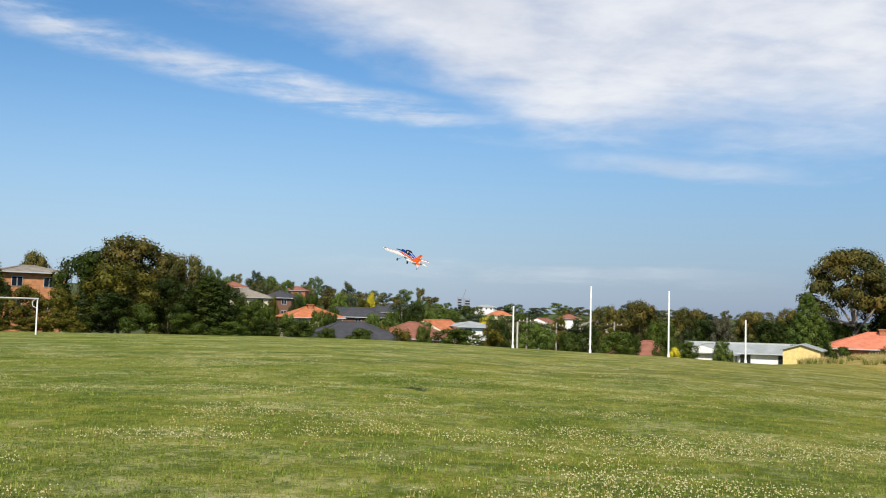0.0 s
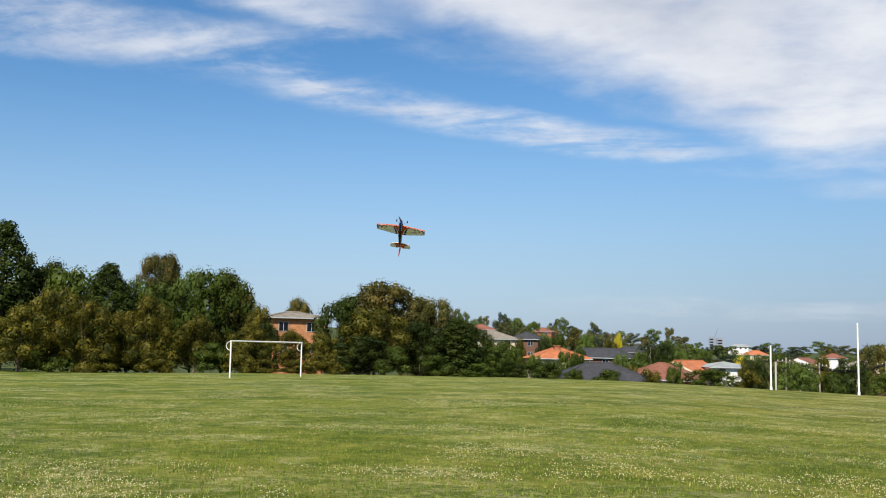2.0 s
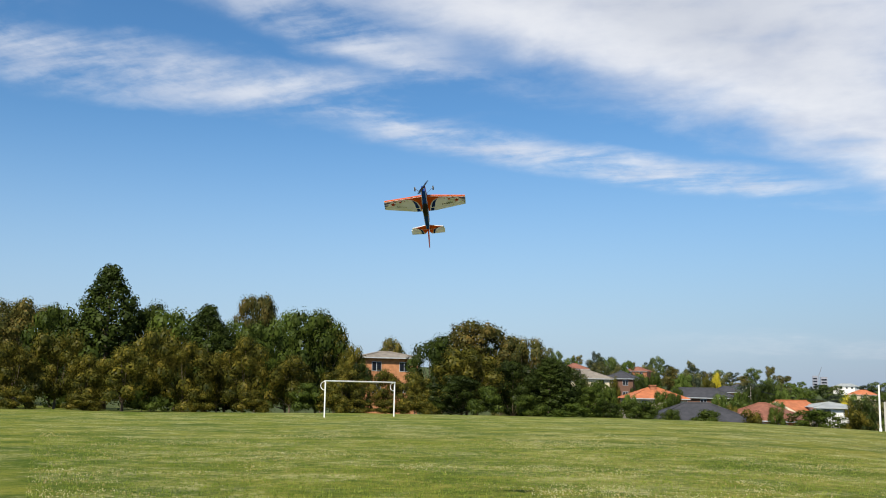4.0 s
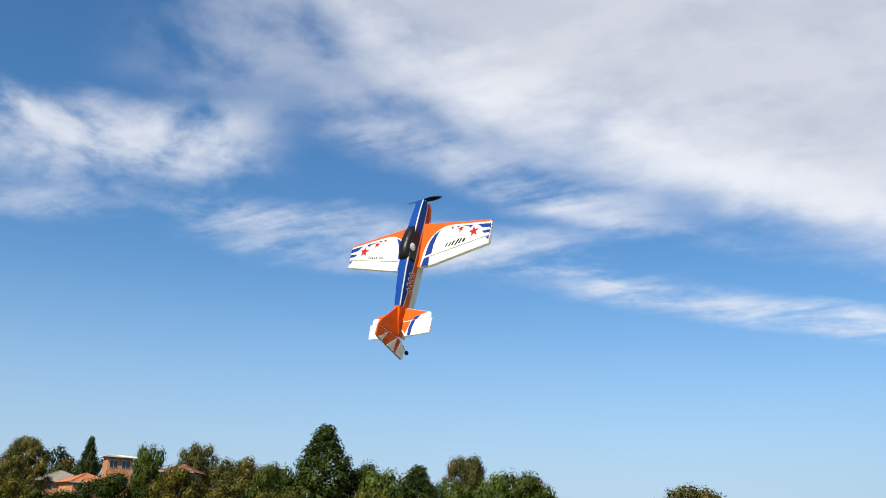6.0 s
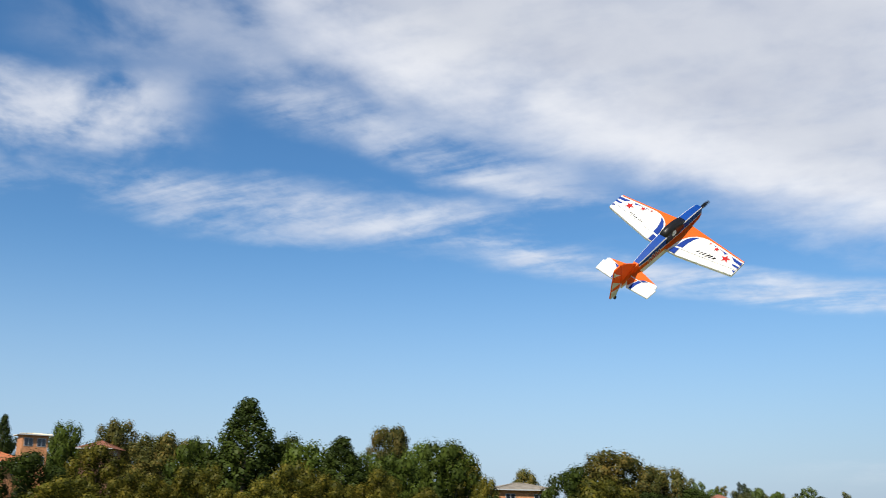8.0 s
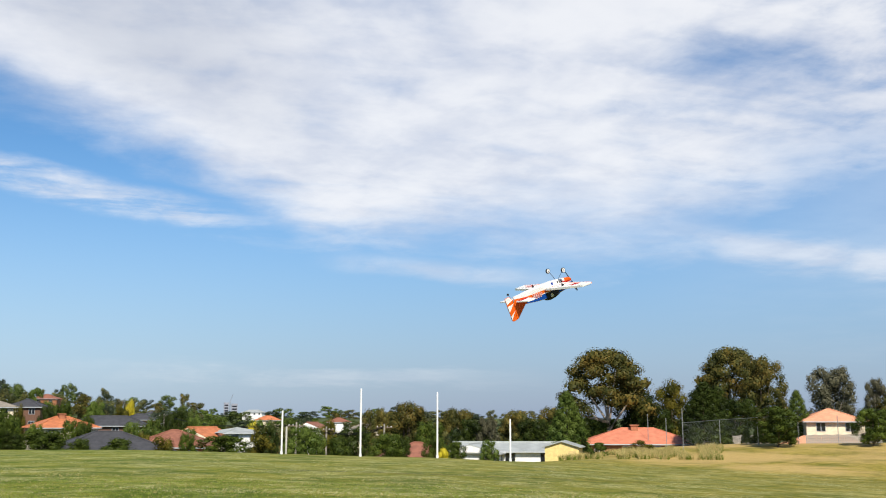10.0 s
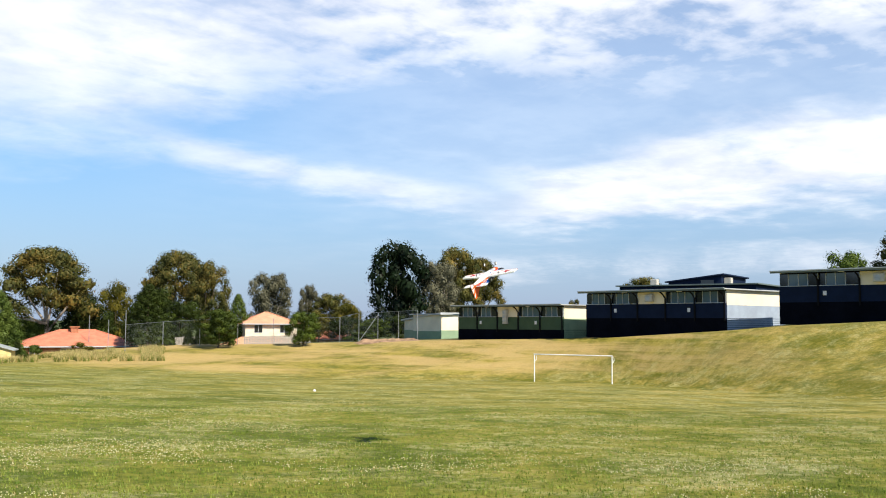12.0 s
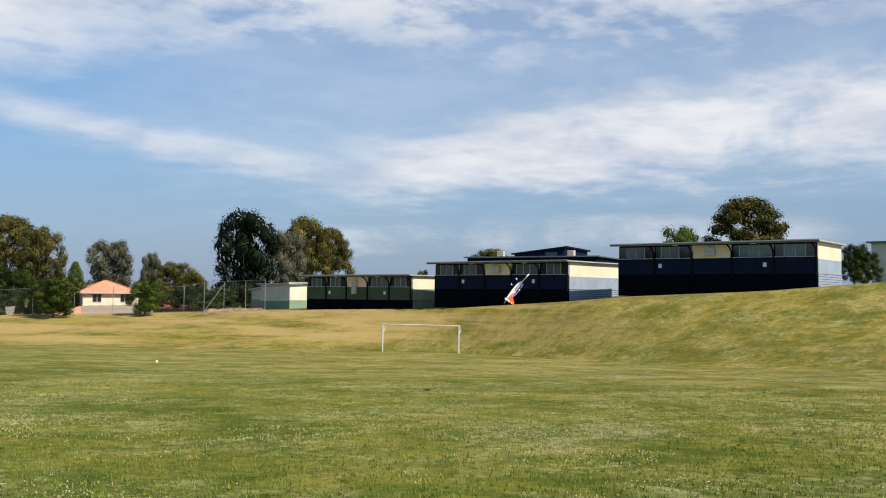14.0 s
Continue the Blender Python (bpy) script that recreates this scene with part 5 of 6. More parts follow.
def build_plane():
    ob = thing("model_aeroplane", Matrix.Identity(4), "orange, blue and white foam aerobatic model aeroplane in flight", "model aeroplane")
    # fuselage: rings from nose to tail; each ring runs from the keel up over the back
    stations = [(NOSE_Y - 0.015, 0.025, -0.040, 0.046), (NOSE_Y - 0.05, 0.030, -0.054, 0.058), (0.22, 0.033, -0.064, 0.072), (0.11, 0.036, -0.072, 0.084), (0.02, 0.037, -0.076, 0.094),
                (-0.08, 0.036, -0.074, 0.100), (-0.18, 0.033, -0.070, 0.098), (-0.30, 0.030, -0.064, 0.090), (-0.42, 0.023, -0.057, 0.078), (TAIL_Y + 0.16, 0.013, -0.050, 0.056), (TAIL_Y + 0.065, 0.007, -0.046, 0.022)]
    bm = bmesh.new()
    rings = []
    for y, hw, zb, zt in stations:
        low = float(np.interp(-y, [-0.34, -0.1, 0.3, 0.5], [0.24, 0.34, 0.38, 0.40]))
        high = float(np.interp(-y, [-0.34, -0.1, 0.3, 0.42, 0.5], [0.40, 0.52, 0.60, 0.74, 0.88]))
        levels = [(0.0, 0.80), (0.07, 1.0), (low, 1.0), (high, 1.0), (high + 0.055, 1.0), (0.965, 1.0), (1.0, 0.84)]
        ring = [bm.verts.new((hw * f, y, zb + (zt - zb) * u)) for u, f in levels]
        ring += [bm.verts.new((-hw * f, y, zb + (zt - zb) * u)) for u, f in levels[::-1]]
        rings.append(ring)
    bm.faces.new(rings[0]).material_index = 2
    bm.faces.new(rings[-1][::-1])
    n = 7
    for i in range(len(rings) - 1):
        for k in range(2 * n):
            q = (k + 1) % (2 * n)
            f = bm.faces.new((rings[i][k], rings[i][q], rings[i + 1][q], rings[i + 1][k]))
            band = k if k < n else 2 * n - 2 - k
            # belly, lower side, orange stripe, white line, blue upper side, white edge, flat blue back
            idx = {-1: 0, 0: 0, 1: 0, 2: 1, 3: 0, 4: 2, 5: 0, 6: 2}[band]
            if i <= 1:
                idx = {-1: 1, 0: 1, 1: 1, 2: 3}.get(band, idx)
            if i >= 8 and band >= 2:
                idx = 1
            f.material_index = idx
    bmesh.ops.recalc_face_normals(bm, faces=bm.faces[:])
    fus = part("fuselage", bm, FOAM, ob, "white foam fuselage with orange stripe and blue back")
    for m in (P_ORANGE, P_BLUE, P_RED):
        fus.data.materials.append(m)
    # canopy, proud of the back, with its printed white highlight
    bm = bmesh.new()
    cs = [(0.125, 0.033, 0.062, 0.088), (0.085, 0.0385, 0.044, 0.106), (0.02, 0.0395, 0.032, 0.124), (-0.05, 0.0395, 0.030, 0.132), (-0.095, 0.0385, 0.032, 0.124), (-0.115, 0.0375, 0.036, 0.104)]
    cr = []
    for y, hw, zb, zt in cs:
        cr.append([bm.verts.new((hw * (abs(math.cos(radians(a))) ** 0.35) * (1 if a < 90 else -1), y, zb + (zt - zb) * math.sin(radians(a)) ** 0.75)) for a in (0, 22, 45, 68, 90, 112, 135, 158, 180)])
    for i in range(len(cr) - 1):
        for k in range(8):
            bm.faces.new((cr[i][k], cr[i][k + 1], cr[i + 1][k + 1], cr[i + 1][k])).smooth = True
    bm.faces.new(cr[-1][::-1])
    bm.faces.new(cr[0])
    bmesh.ops.recalc_face_normals(bm, faces=bm.faces[:])
    can = part("canopy", bm, P_BLACK, ob, "glossy dark printed canopy")
    for s in (-1, 1):
        bm = bmesh.new()
        bmesh.ops.create_uvsphere(bm, u_segments=14, v_segments=8, radius=1, matrix=Matrix.Translation((s * 0.0345, -0.025, 0.080)) @ Matrix.Rotation(radians(-10 * s), 4, "Y") @ Matrix.Diagonal((0.009, 0.028, 0.026, 1)))
        part("highlight", bm, FOAM, can, "white oval print")
    # wing: one panel a side with its own aileron
    for s, side in ((-1, "left"), (1, "right")):
        wing = part("wing", slab(mirror([(0.03, 0.182), (0.54, 0.120), (0.55, 0.110), (0.55, 0.010), (0.12, -0.068), (0.12, -0.130), (0.03, -0.134)], s), WING_Z - THICK, WING_Z + THICK, 0.006), FOAM, ob)
        part("aileron", slab(mirror([(0.1205, -0.0685), (0.55, 0.0095), (0.548, -0.042), (0.14, -0.129), (0.1215, -0.1295)], s), WING_Z - 0.0122, WING_Z + 0.0122, 0.0015), FOAM, ob)
        zt = WING_Z + THICK + 0.0005
        za = WING_Z + 0.0126
        curve = [(0.54, 0.106), (0.40, 0.121), (0.30, 0.132), (0.235, 0.136), (0.190, 0.128), (0.145, 0.106), (0.108, 0.072), (0.082, 0.028), (0.066, -0.026), (0.055, -0.130)]
        part("wing_stripe", slab(mirror([(0.032, 0.176), (0.54, 0.114)] + curve + [(0.032, -0.130)], s), zt, zt + 0.001), P_ORANGE, wing, "orange printed flash")
        part("wing_stripe", slab(mirror([(0.172, 0.112), (0.150, 0.066), (0.136, 0.016), (0.132, -0.046), (0.083, -0.058), (0.090, -0.010), (0.104, 0.042), (0.132, 0.084)], s), zt, zt + 0.001), P_NAVY, wing, "dark blue printed flash")
        part("wing_stripe", slab(mirror([(0.117, -0.066), (0.117, -0.127), (0.066, -0.127), (0.078, -0.074)], s), zt, zt + 0.001), P_NAVY, wing)
        # the printed orange runs round the leading edge
        bm = bmesh.new()
        add_tube(bm, (s * 0.036, 0.1775, WING_Z), (s * 0.545, 0.1155, WING_Z), 0.0095, 0.0085, 8)
        part("leading_edge", bm, P_ORANGE, wing, "orange leading edge")
        for q in ([(0.45, 0.103), (0.548, 0.092), (0.548, 0.064), (0.49, 0.073)], [(0.49, 0.048), (0.548, 0.052), (0.548, 0.030), (0.505, 0.032)], [(0.335, 0.112), (0.42, 0.105), (0.40, 0.087), (0.385, 0.099)], [(0.29, 0.117), (0.32, 0.115), (0.31, 0.105)]):
            part("wing_stripe", slab(mirror(q, s), zt, zt + 0.001), P_NAVY, wing)
        part("aileron_mark", slab(mirror([(0.522, 0.000), (0.546, 0.006), (0.545, -0.020)], s), za, za + 0.001), P_NAVY, wing)
        for x, y, r in ((0.430, 0.056, 0.038), (0.330, 0.092, 0.023), (0.266, 0.112, 0.012)):
            part("star", slab(mirror(star(x, y, r * 1.25, 8), s), zt + 0.001, zt + 0.0018), FOAM, wing)
            part("star", slab(mirror(star(x, y, r, 8), s), zt + 0.0022, zt + 0.003), P_RED, wing, "red printed star")
        # printed marks near the hinge line, as plain strokes
        if s > 0:
            for x, y, w_, hgt, lean in ((0.225, -0.020, 0.010, 0.028, 0.014), (0.250, -0.018, 0.010, 0.026, 0.014), (0.272, -0.014, 0.012, 0.030, 0.016), (0.296, -0.016, 0.013, 0.040, 0.024), (0.322, -0.010, 0.012, 0.034, 0.018), (0.350, -0.004, 0.016, 0.024, 0.012)):
                part("mark", slab([(x, y), (x + w_, y + 0.002), (x + w_ + lean, y + hgt), (x + lean, y + hgt)], zt, zt + 0.001), P_BLACK, wing, "black printed stroke")
        else:
            for k in range(8):
                x = -0.385 + 0.016 * k + (0.008 if k > 4 else 0)
                y = -0.004 - 0.003 * k
                part("mark", slab([(x, y), (x + 0.007, y), (x + 0.010, y + 0.017 - 0.005 * (k % 2)), (x + 0.003, y + 0.017 - 0.005 * (k % 2))], zt, zt + 0.001), P_BLACK, wing, "black printed stroke")
        # underside: large star, thin orange line round to the trailing edge
        zb = WING_Z - THICK - 0.0005
        part("star", slab(mirror(star(0.36, 0.040, 0.080, 190), s), zb - 0.001, zb), P_RED, wing, "large red star on the underside")
        low = [(0.535, 0.104), (0.40, 0.118), (0.40, 0.110), (0.535, 0.096)]
        part("wing_stripe", slab(mirror(low, s), zb - 0.001, zb), P_ORANGE, wing)
        arc_out = [(0.36, 0.112), (0.27, 0.122), (0.20, 0.112), (0.14, 0.082), (0.105, 0.035), (0.088, -0.03), (0.085, -0.122)]
        arc_in = [(0.094, -0.122), (0.097, -0.03), (0.114, 0.031), (0.146, 0.074), (0.203, 0.102), (0.27, 0.112), (0.36, 0.104)]
        part("wing_stripe", slab(mirror(arc_out + arc_in, s), zb - 0.001, zb), P_ORANGE, wing, "thin orange line on the underside")
        part("servo", slab(mirror([(0.185, 0.022), (0.215, 0.022), (0.215, 0.004), (0.185, 0.004)], s), zb - 0.008, zb - 0.001), PLASTIC, wing)
        part("control_horn", side_slab([(-0.045, zb - 0.03), (-0.03, zb - 0.03), (-0.02, zb), (-0.05, zb)], s * 0.24 - 0.002, s * 0.24 + 0.002), PLASTIC, wing)
        # tailplane and elevator
        ty = TAIL_Y + 0.035
        tail = part("tailplane", slab(mirror([(0.008, ty + 0.215), (0.215, ty + 0.165), (0.222, ty + 0.155), (0.222, ty + 0.125), (0.008, ty + 0.125)], s), 0.004, 0.016, 0.003), FOAM, ob)
        ele = part("elevator", slab(mirror([(0.02, ty + 0.1245), (0.235, ty + 0.1245), (0.23, ty + 0.030), (0.05, ty + 0.022), (0.02, ty + 0.06)], s), 0.0042, 0.0158, 0.001), FOAM, ob)
        part("tail_stripe", slab(mirror([(0.01, ty + 0.212), (0.20, ty + 0.166), (0.12, ty + 0.150), (0.085, ty + 0.127), (0.01, ty + 0.127)], s), 0.0165, 0.0172), P_ORANGE, tail)
        part("tail_stripe", slab(mirror([(0.078, ty + 0.118), (0.06, ty + 0.07), (0.05, ty + 0.04), (0.022, ty + 0.07), (0.022, ty + 0.118)], s), 0.0161, 0.0169), P_ORANGE, ele)
        part("tail_stripe", slab(mirror([(0.150, ty + 0.152), (0.118, ty + 0.127), (0.092, ty + 0.127), (0.112, ty + 0.146)], s), 0.0165, 0.0172), P_NAVY, tail)
        part("tail_stripe", slab(mirror([(0.112, ty + 0.122), (0.096, ty + 0.080), (0.090, ty + 0.026), (0.068, ty + 0.026), (0.070, ty + 0.080), (0.086, ty + 0.122)], s), 0.0161, 0.0169), P_NAVY, ele)
        part("tail_stripe", slab(mirror([(0.01, ty + 0.210), (0.06, ty + 0.198), (0.095, ty + 0.127), (0.01, ty + 0.127)], s), 0.0028, 0.0035), P_RED, tail, "red underside root")
        part("tail_stripe", slab(mirror([(0.092, ty + 0.118), (0.10, ty + 0.06), (0.05, ty + 0.04), (0.022, ty + 0.07), (0.022, ty + 0.118)], s), 0.0032, 0.0042), P_RED, ele)
        # landing gear
        gx, gy, gz = s * 0.112, 0.140, -0.172
        leg = part("gear_leg", tube((s * 0.02, 0.13, -0.066), (gx, gy, gz), 0.0026, seg=6), WIRE, ob)
        part("axle", tube((gx - s * 0.004, gy, gz), (gx + s * 0.022, gy, gz), 0.0035, seg=6), WIRE, leg)
        bm = bmesh.new()
        add_tube(bm, (gx + s * 0.004, gy, gz), (gx + s * 0.02, gy, gz), 0.030, seg=20)
        wheel = part("wheel", bm, RUBBER, ob, "black tyre on a white hub")
        part("hub", tube((gx + s * 0.002, gy, gz), (gx + s * 0.022, gy, gz), 0.0245, seg=16), FOAM, wheel)
        for k in range(4):
            c, d_ = math.cos(k * 1.571 + 0.4) * 0.012, math.sin(k * 1.571 + 0.4) * 0.012
            part("hub_hole", tube((gx + s * 0.0225, gy + c, gz + d_), (gx + s * 0.0232, gy + c, gz + d_), 0.0035, seg=8), P_BLACK, wheel)
    # fin and rudder
    ty = TAIL_Y
    part("fin", side_slab([(ty + 0.25, 0.060), (ty + 0.085, 0.204), (ty + 0.060, 0.212), (ty + 0.060, 0.01), (ty + 0.2, 0.02)], -0.006, 0.006, 0.002), P_ORANGE, ob)
    rud = part("rudder", side_slab([(ty + 0.055, 0.215), (ty - 0.004, 0.219), (ty - 0.014, 0.210), (ty - 0.064, -0.045), (ty - 0.055, -0.058), (ty + 0.002, -0.062), (ty + 0.045, -0.02), (ty + 0.055, 0.03)], -0.005, 0.005, 0.002), P_ORANGE, ob)
    for s in (-1, 1):
        x0, x1 = (0.0052, 0.006) if s > 0 else (-0.006, -0.0052)
        for q in ([(ty - 0.016, 0.200), (ty + 0.012, 0.158), (ty + 0.052, 0.112), (ty + 0.016, 0.134), (ty - 0.024, 0.156)],
                  [(ty - 0.033, 0.110), (ty + 0.006, 0.070), (ty + 0.052, 0.022), (ty + 0.010, 0.034), (ty - 0.047, 0.038)],
                  [(ty - 0.050, 0.020), (ty - 0.010, 0.004), (ty + 0.042, -0.014), (ty + 0.001, -0.059), (ty - 0.054, -0.055), (ty - 0.061, -0.044)]):
            part("rudder_flash", side_slab(q, x0, x1), FOAM, rud, "white printed sweep")
        # lettering on the side becomes jagged strokes with white edges
        jag = [(-0.185, 0.012), (-0.200, 0.050), (-0.216, 0.010), (-0.236, 0.054), (-0.250, 0.006), (-0.272, 0.056), (-0.284, 0.004), (-0.304, 0.046), (-0.322, 0.002)]
        strokes = [(*a, *b) for a, b in zip(jag, jag[1:])]
        for y0, z0, y1, z1 in strokes:
            hw = float(np.interp(-(y0 + y1) / 2 - 0.02, [0.18, 0.30, 0.42], [0.033, 0.030, 0.023])) + 0.0014
            d = Vector((y1 - y0, z1 - z0)).normalized()
            for half, mat_, a, b, lab in ((0.0085, FOAM, 0.0, 0.0012, ""), (0.0042, P_RED, 0.0014, 0.0024, "red printed stroke")):
                o = Vector((-d.y, d.x)) * half
                e = d * half * 0.6
                q = [(y0 - e.x + o.x, z0 - e.y + o.y), (y1 + e.x + o.x, z1 + e.y + o.y), (y1 + e.x - o.x, z1 + e.y - o.y), (y0 - e.x - o.x, z0 - e.y - o.y)]
                part("mark", side_slab(q, *((hw + a, hw + b) if s > 0 else (-hw - b, -hw - a))), mat_, fus, lab)
        part("nose_flash", side_slab([(0.24, -0.02), (0.20, -0.008), (0.14, -0.024), (0.19, -0.040)], *((0.0355, 0.0370) if s > 0 else (-0.0370, -0.0355))), P_RED, fus, "red nose flash")
        for k in range(3):
            part("mark", side_slab([(0.165 - 0.03 * k, -0.058), (0.150 - 0.03 * k, -0.058), (0.156 - 0.03 * k, -0.032), (0.166 - 0.03 * k, -0.032)], *((0.0372, 0.0385) if s > 0 else (-0.0385, -0.0372))), P_BLACK, fus)
        part("belly_stripe", side_slab([(0.02, -0.064), (-0.015, -0.066), (0.0, -0.032), (0.02, -0.030)], *((0.0382, 0.0395) if s > 0 else (-0.0395, -0.0382))), P_NAVY, fus, "dark blue band")
    part("cowl_panel", slab([(-0.018, NOSE_Y - 0.07), (0.018, NOSE_Y - 0.07), (0.014, NOSE_Y - 0.03), (-0.014, NOSE_Y - 0.03)], -0.0545, -0.0535), P_RED, fus)
    leg = part("tail_wheel_leg", tube((0, ty + 0.03, -0.04), (0, ty + 0.0, -0.085), 0.002, seg=6), WIRE, ob)
    part("tail_wheel", tube((-0.006, ty - 0.002, -0.09), (0.006, ty - 0.002, -0.09), 0.013, seg=12), RUBBER, ob)
    part("motor", tube((0, NOSE_Y - 0.02, 0.004), (0, NOSE_Y - 0.002, 0.004), 0.02, 0.016, 14), STEEL, ob)
    # propeller, turning about the nose line
    bm = bmesh.new()
    add_tube(bm, (0, -0.008, 0), (0, 0.012, 0), 0.016, 0.008, 12)
    for s in (-1, 1):
        pts = [(0.0, 0.010), (0.05, 0.015), (0.09, 0.013), (0.135, 0.006), (0.14, 0.0), (0.12, -0.008), (0.06, -0.013), (0.0, -0.010)]
        up_ = [bm.verts.new((s * x, 0.003 + z * 0.5, s * z)) for x, z in pts]
        dn_ = [bm.verts.new((s * x, 0.0 + z * 0.5, s * z)) for x, z in pts]
        bm.faces.new(up_)
        bm.faces.new(dn_[::-1])
        for i in range(len(pts)):
            bm.faces.new((up_[i], dn_[i], dn_[(i + 1) % len(pts)], up_[(i + 1) % len(pts)]))
    bmesh.ops.recalc_face_normals(bm, faces=bm.faces[:])
    prop = part("propeller", bm, PLASTIC, ob, "two-bladed black propeller")
    prop.location = (0, NOSE_Y + 0.004, 0.004)
    return ob, prop


AEROPLANE, PROPELLER = build_plane()


def flown(x, y, z, heading, climb, roll):
    """The aeroplane's pose: where its nose points, and its bank about that line."""
    n = toward(heading, climb)
    a = n.cross(Vector((0, 0, 1))).normalized()
    b = a.cross(n)
    right = a * math.cos(radians(roll)) + b * math.sin(radians(roll))
    top = right.cross(n)
    m = Matrix((right, n, top)).transposed().to_4x4()
    m.translation = (x, y, z)
    return m


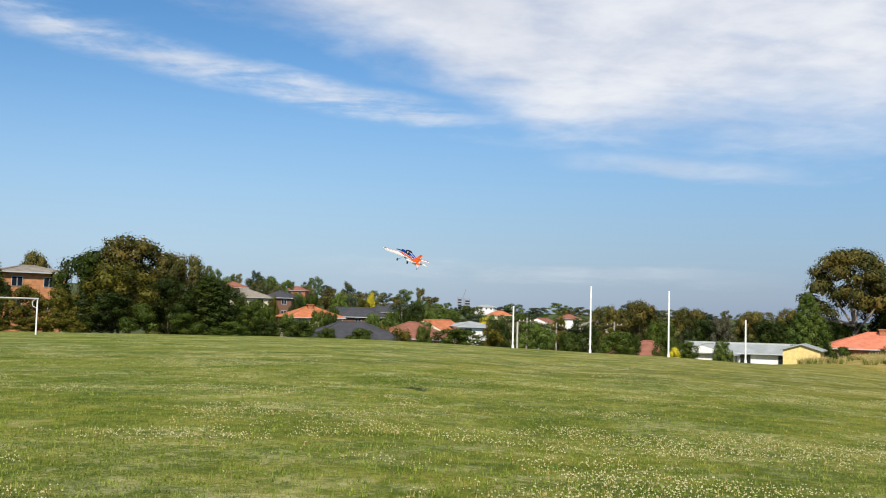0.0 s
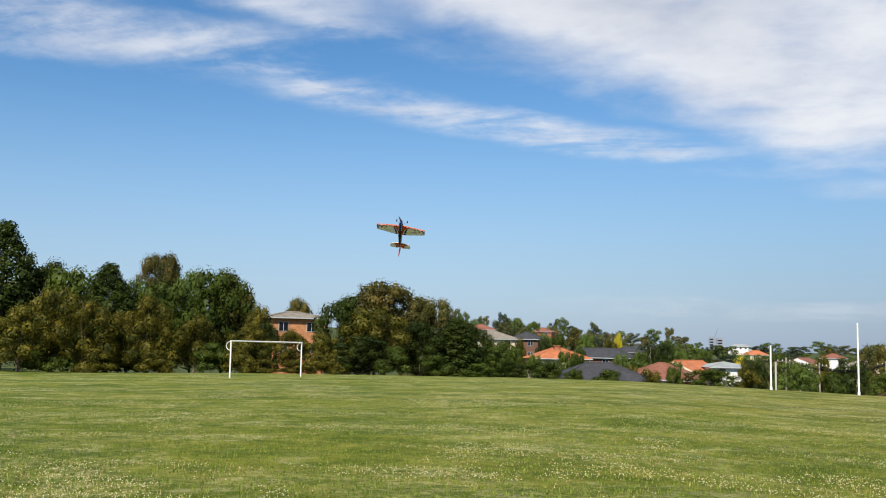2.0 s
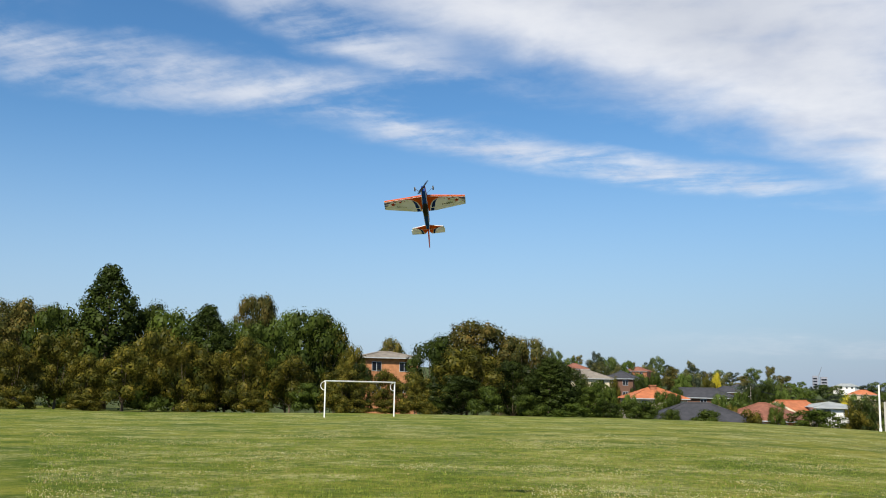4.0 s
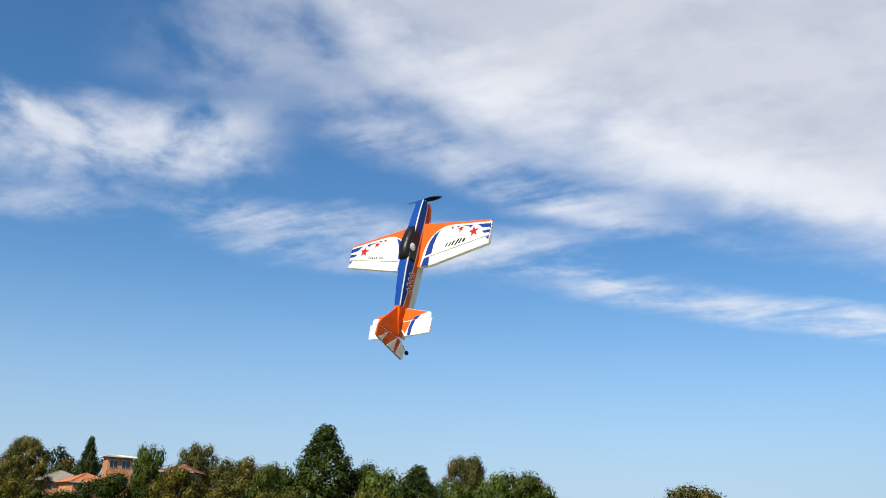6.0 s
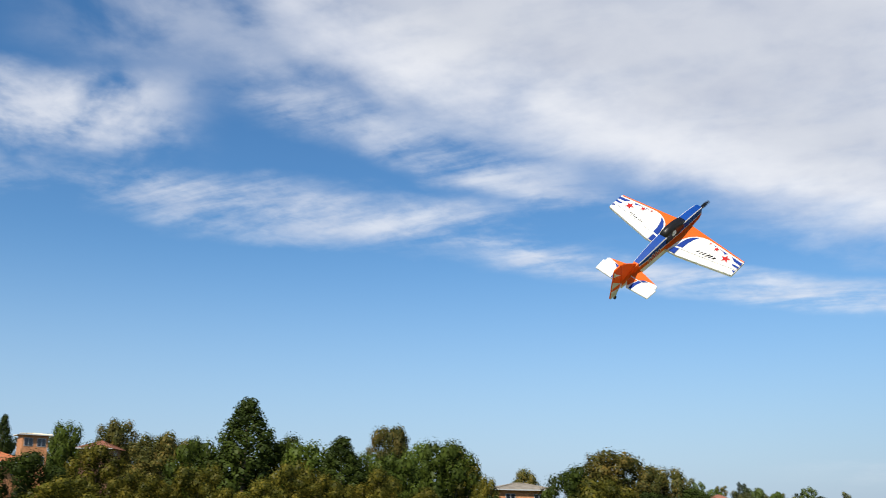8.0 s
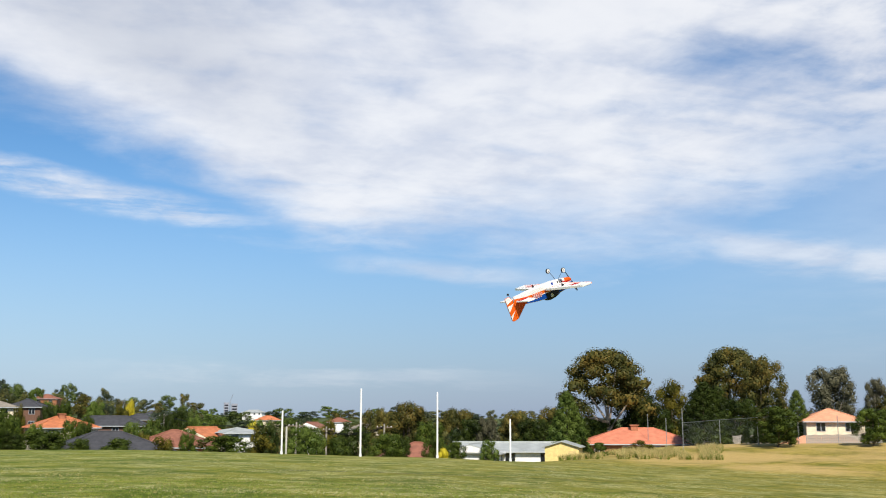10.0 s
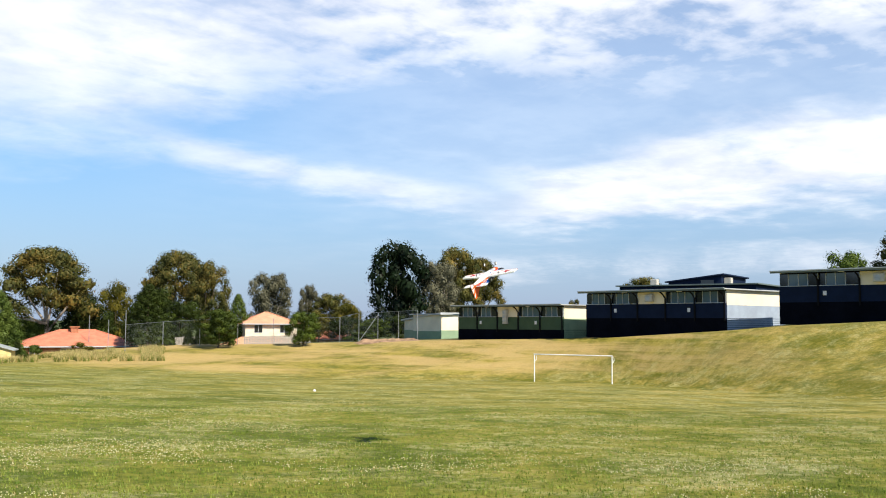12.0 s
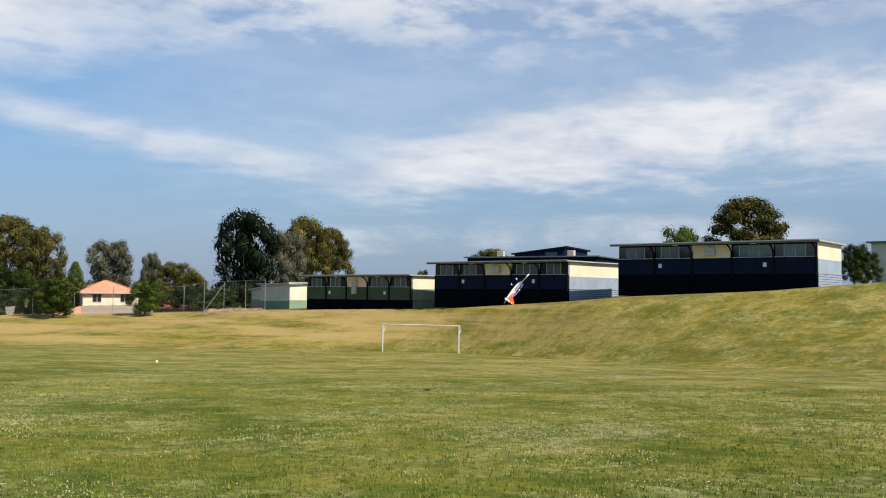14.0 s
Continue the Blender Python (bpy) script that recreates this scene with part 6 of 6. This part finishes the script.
# seconds; place; heading and climb of the nose; roll
FLIGHT = [
    (0.0, -0.76, 21.06, 2.83, 24, 20, -14),
    (0.2, -1.82, 22.19, 3.04, 18, 37, -20),
    (0.4, -2.55, 23.12, 3.22, 22, 52, -7),
    (0.5, -2.81, 23.44, 3.37, 27, 58, 7),
    (0.6, -3.05, 23.56, 3.54, 30, 58, 23),
    (0.8, -3.72, 23.54, 4.06, 30, 49, 31),
    (0.9, -4.11, 23.69, 4.23, 113, 74, 110),
    (1.0, -4.49, 23.84, 4.41, 174, 43, 166),
    (1.3, -5.24, 23.35, 4.53, -174, 31, 179),
    (1.6, -5.75, 22.55, 4.36, -172, 32, -180),
    (1.9, -6.25, 21.48, 4.25, -169, 34, -178),
    (2.2, -6.51, 20.39, 4.26, -153, 27, -155),
    (2.7, -6.00, 18.11, 4.19, -157, 28, -164),
    (3.2, -5.49, 15.81, 4.13, -159, 28, -172),
    (3.7, -4.98, 13.53, 4.07, -163, 29, -180),
    (4.3, -4.36, 10.78, 3.99, -167, 31, 171),
    (4.5, -4.22, 9.67, 3.90, -163, 30, 178),
    (4.8, -4.00, 8.04, 3.72, -159, 39, -179),
    (5.0, -3.87, 7.14, 3.69, -154, 48, -177),
    (5.2, -3.66, 6.27, 3.65, -44, 87, -63),
    (5.5, -3.56, 5.61, 3.58, -101, 80, -118),
    (5.7, -3.47, 5.21, 3.40, -65, 77, -76),
    (5.9, -3.35, 4.99, 3.36, -25, 77, -32),
    (6.0, -3.29, 4.89, 3.38, 0, 78, 4),
    (6.1, -3.28, 4.81, 3.41, -5, 76, 4),
    (6.2, -3.26, 4.76, 3.47, -11, 82, 11),
    (6.3, -3.27, 4.77, 3.51, -24, 84, 4),
    (6.4, -3.28, 4.76, 3.56, -10, 81, 33),
    (6.5, -3.26, 4.66, 3.55, 14, 78, 64),
    (6.6, -3.26, 4.59, 3.57, -3, 70, 67),
    (6.7, -3.31, 4.56, 3.58, -11, 68, 67),
    (6.8, -3.31, 4.54, 3.61, -12, 61, 92),
    (6.9, -3.32, 4.50, 3.61, -13, 56, 105),
    (7.0, -3.33, 4.61, 3.62, -17, 53, 118),
    (7.1, -3.42, 4.80, 3.68, -22, 51, 123),
    (7.2, -3.49, 5.13, 3.73, -26, 48, 146),
    (7.4, -3.05, 5.59, 3.71, -31, 46, -177),
    (7.6, -2.60, 6.05, 3.69, -35, 45, -139),
    (7.8, -2.16, 6.51, 3.68, -39, 44, -96),
    (8.0, -1.72, 6.97, 3.65, -44, 43, -53),
    (8.2, -1.27, 7.42, 3.64, -49, 42, -5),
    (8.4, -0.84, 7.88, 3.61, -53, 41, 44),
    (8.6, -0.39, 8.34, 3.60, -58, 40, 96),
    (8.8, 0.05, 8.80, 3.59, -63, 40, 151),
    (9.0, 0.49, 9.26, 3.56, -67, 39, -153),
    (9.15, 0.82, 9.60, 3.55, -71, 39, -108),
    (9.3, 1.17, 9.95, 3.55, -74, 38, -62),
    (9.4, 1.50, 10.05, 3.51, -67, 39, -19),
    (9.5, 1.89, 10.09, 3.49, -62, 38, 6),
    (9.6, 2.29, 10.11, 3.43, -60, 29, 56),
    (9.7, 2.67, 10.15, 3.38, -58, 27, 80),
    (9.8, 3.06, 10.28, 3.25, -55, 26, 118),
    (9.9, 3.43, 10.45, 3.21, -58, 25, 137),
    (10.0, 3.80, 10.64, 3.11, -66, 19, 176),
    (10.1, 4.11, 10.83, 3.06, -69, 21, -160),
    (10.2, 4.47, 10.99, 2.99, -70, 23, -110),
    (10.3, 4.76, 11.19, 2.96, -69, 21, -88),
    (10.4, 5.37, 11.32, 2.83, -73, 23, -52),
    (10.5, 5.99, 11.39, 2.81, -76, 27, -26),
    (10.6, 6.67, 11.39, 2.76, -70, 33, 33),
    (10.7, 7.28, 11.35, 2.67, -74, 29, 66),
    (10.8, 7.76, 11.46, 2.69, -64, 27, 121),
    (10.9, 8.19, 11.52, 2.64, -71, 27, 142),
    (11.0, 8.59, 11.68, 2.63, -74, 27, 179),
    (11.1, 9.06, 11.70, 2.58, -77, 24, -152),
    (11.2, 9.37, 11.86, 2.67, -81, 28, -106),
    (11.3, 9.82, 11.88, 2.66, -79, 28, -80),
    (11.4, 10.31, 11.93, 2.62, -79, 26, -40),
    (11.5, 10.84, 11.94, 2.56, -78, 29, -14),
    (11.6, 11.38, 11.88, 2.59, -75, 34, 45),
    (11.7, 11.88, 11.91, 2.56, -71, 24, 78),
    (11.8, 12.28, 11.95, 2.58, -69, 20, 132),
    (11.9, 12.66, 12.09, 2.57, -69, 24, 148),
    (12.0, 13.28, 12.18, 2.50, -76, 22, -174),
    (12.1, 13.75, 12.22, 2.46, -79, 22, -142),
    (12.2, 14.24, 12.37, 2.40, -73, 26, -92),
    (12.3, 14.68, 12.50, 2.35, -73, 27, -70),
    (12.4, 15.21, 12.57, 2.27, -71, 27, -16),
    (12.5, 15.68, 12.59, 2.22, -68, 33, 8),
    (12.6, 16.17, 12.68, 2.16, -62, 31, 69),
    (12.7, 16.62, 12.69, 2.12, -60, 31, 100),
    (12.8, 17.12, 12.81, 2.06, -62, 28, 146),
    (12.9, 17.57, 12.92, 2.04, -67, 30, 164),
    (13.0, 18.09, 13.11, 2.03, -74, 29, -153),
    (13.1, 18.56, 13.40, 1.99, -75, 32, -129),
    (13.2, 19.04, 13.56, 1.92, -74, 33, -78),
    (13.3, 19.55, 13.79, 1.89, -79, 26, -55),
    (13.4, 20.09, 13.84, 1.83, -73, 31, -8),
    (13.5, 20.65, 13.95, 1.86, -74, 35, 14),
    (13.6, 20.99, 13.96, 1.82, -72, 30, 84),
    (13.7, 21.39, 14.06, 1.80, -70, 28, 114),
    (13.8, 21.77, 14.07, 1.84, -72, 26, 151),
    (13.9, 22.17, 14.15, 1.82, -76, 28, 167),
    (14.0, 22.57, 14.17, 1.81, -83, 27, -138),
]


def motions():
    walk(AEROPLANE, [(row[0], flown(*row[1:])) for row in FLIGHT])
    spin = []
    for k in range(14 * FPS + 1):
        spin.append((k / FPS, pose(0, NOSE_Y + 0.004, 0.004, 0, (k * 77) % 360, 0)))
    walk(PROPELLER, spin)


motions()
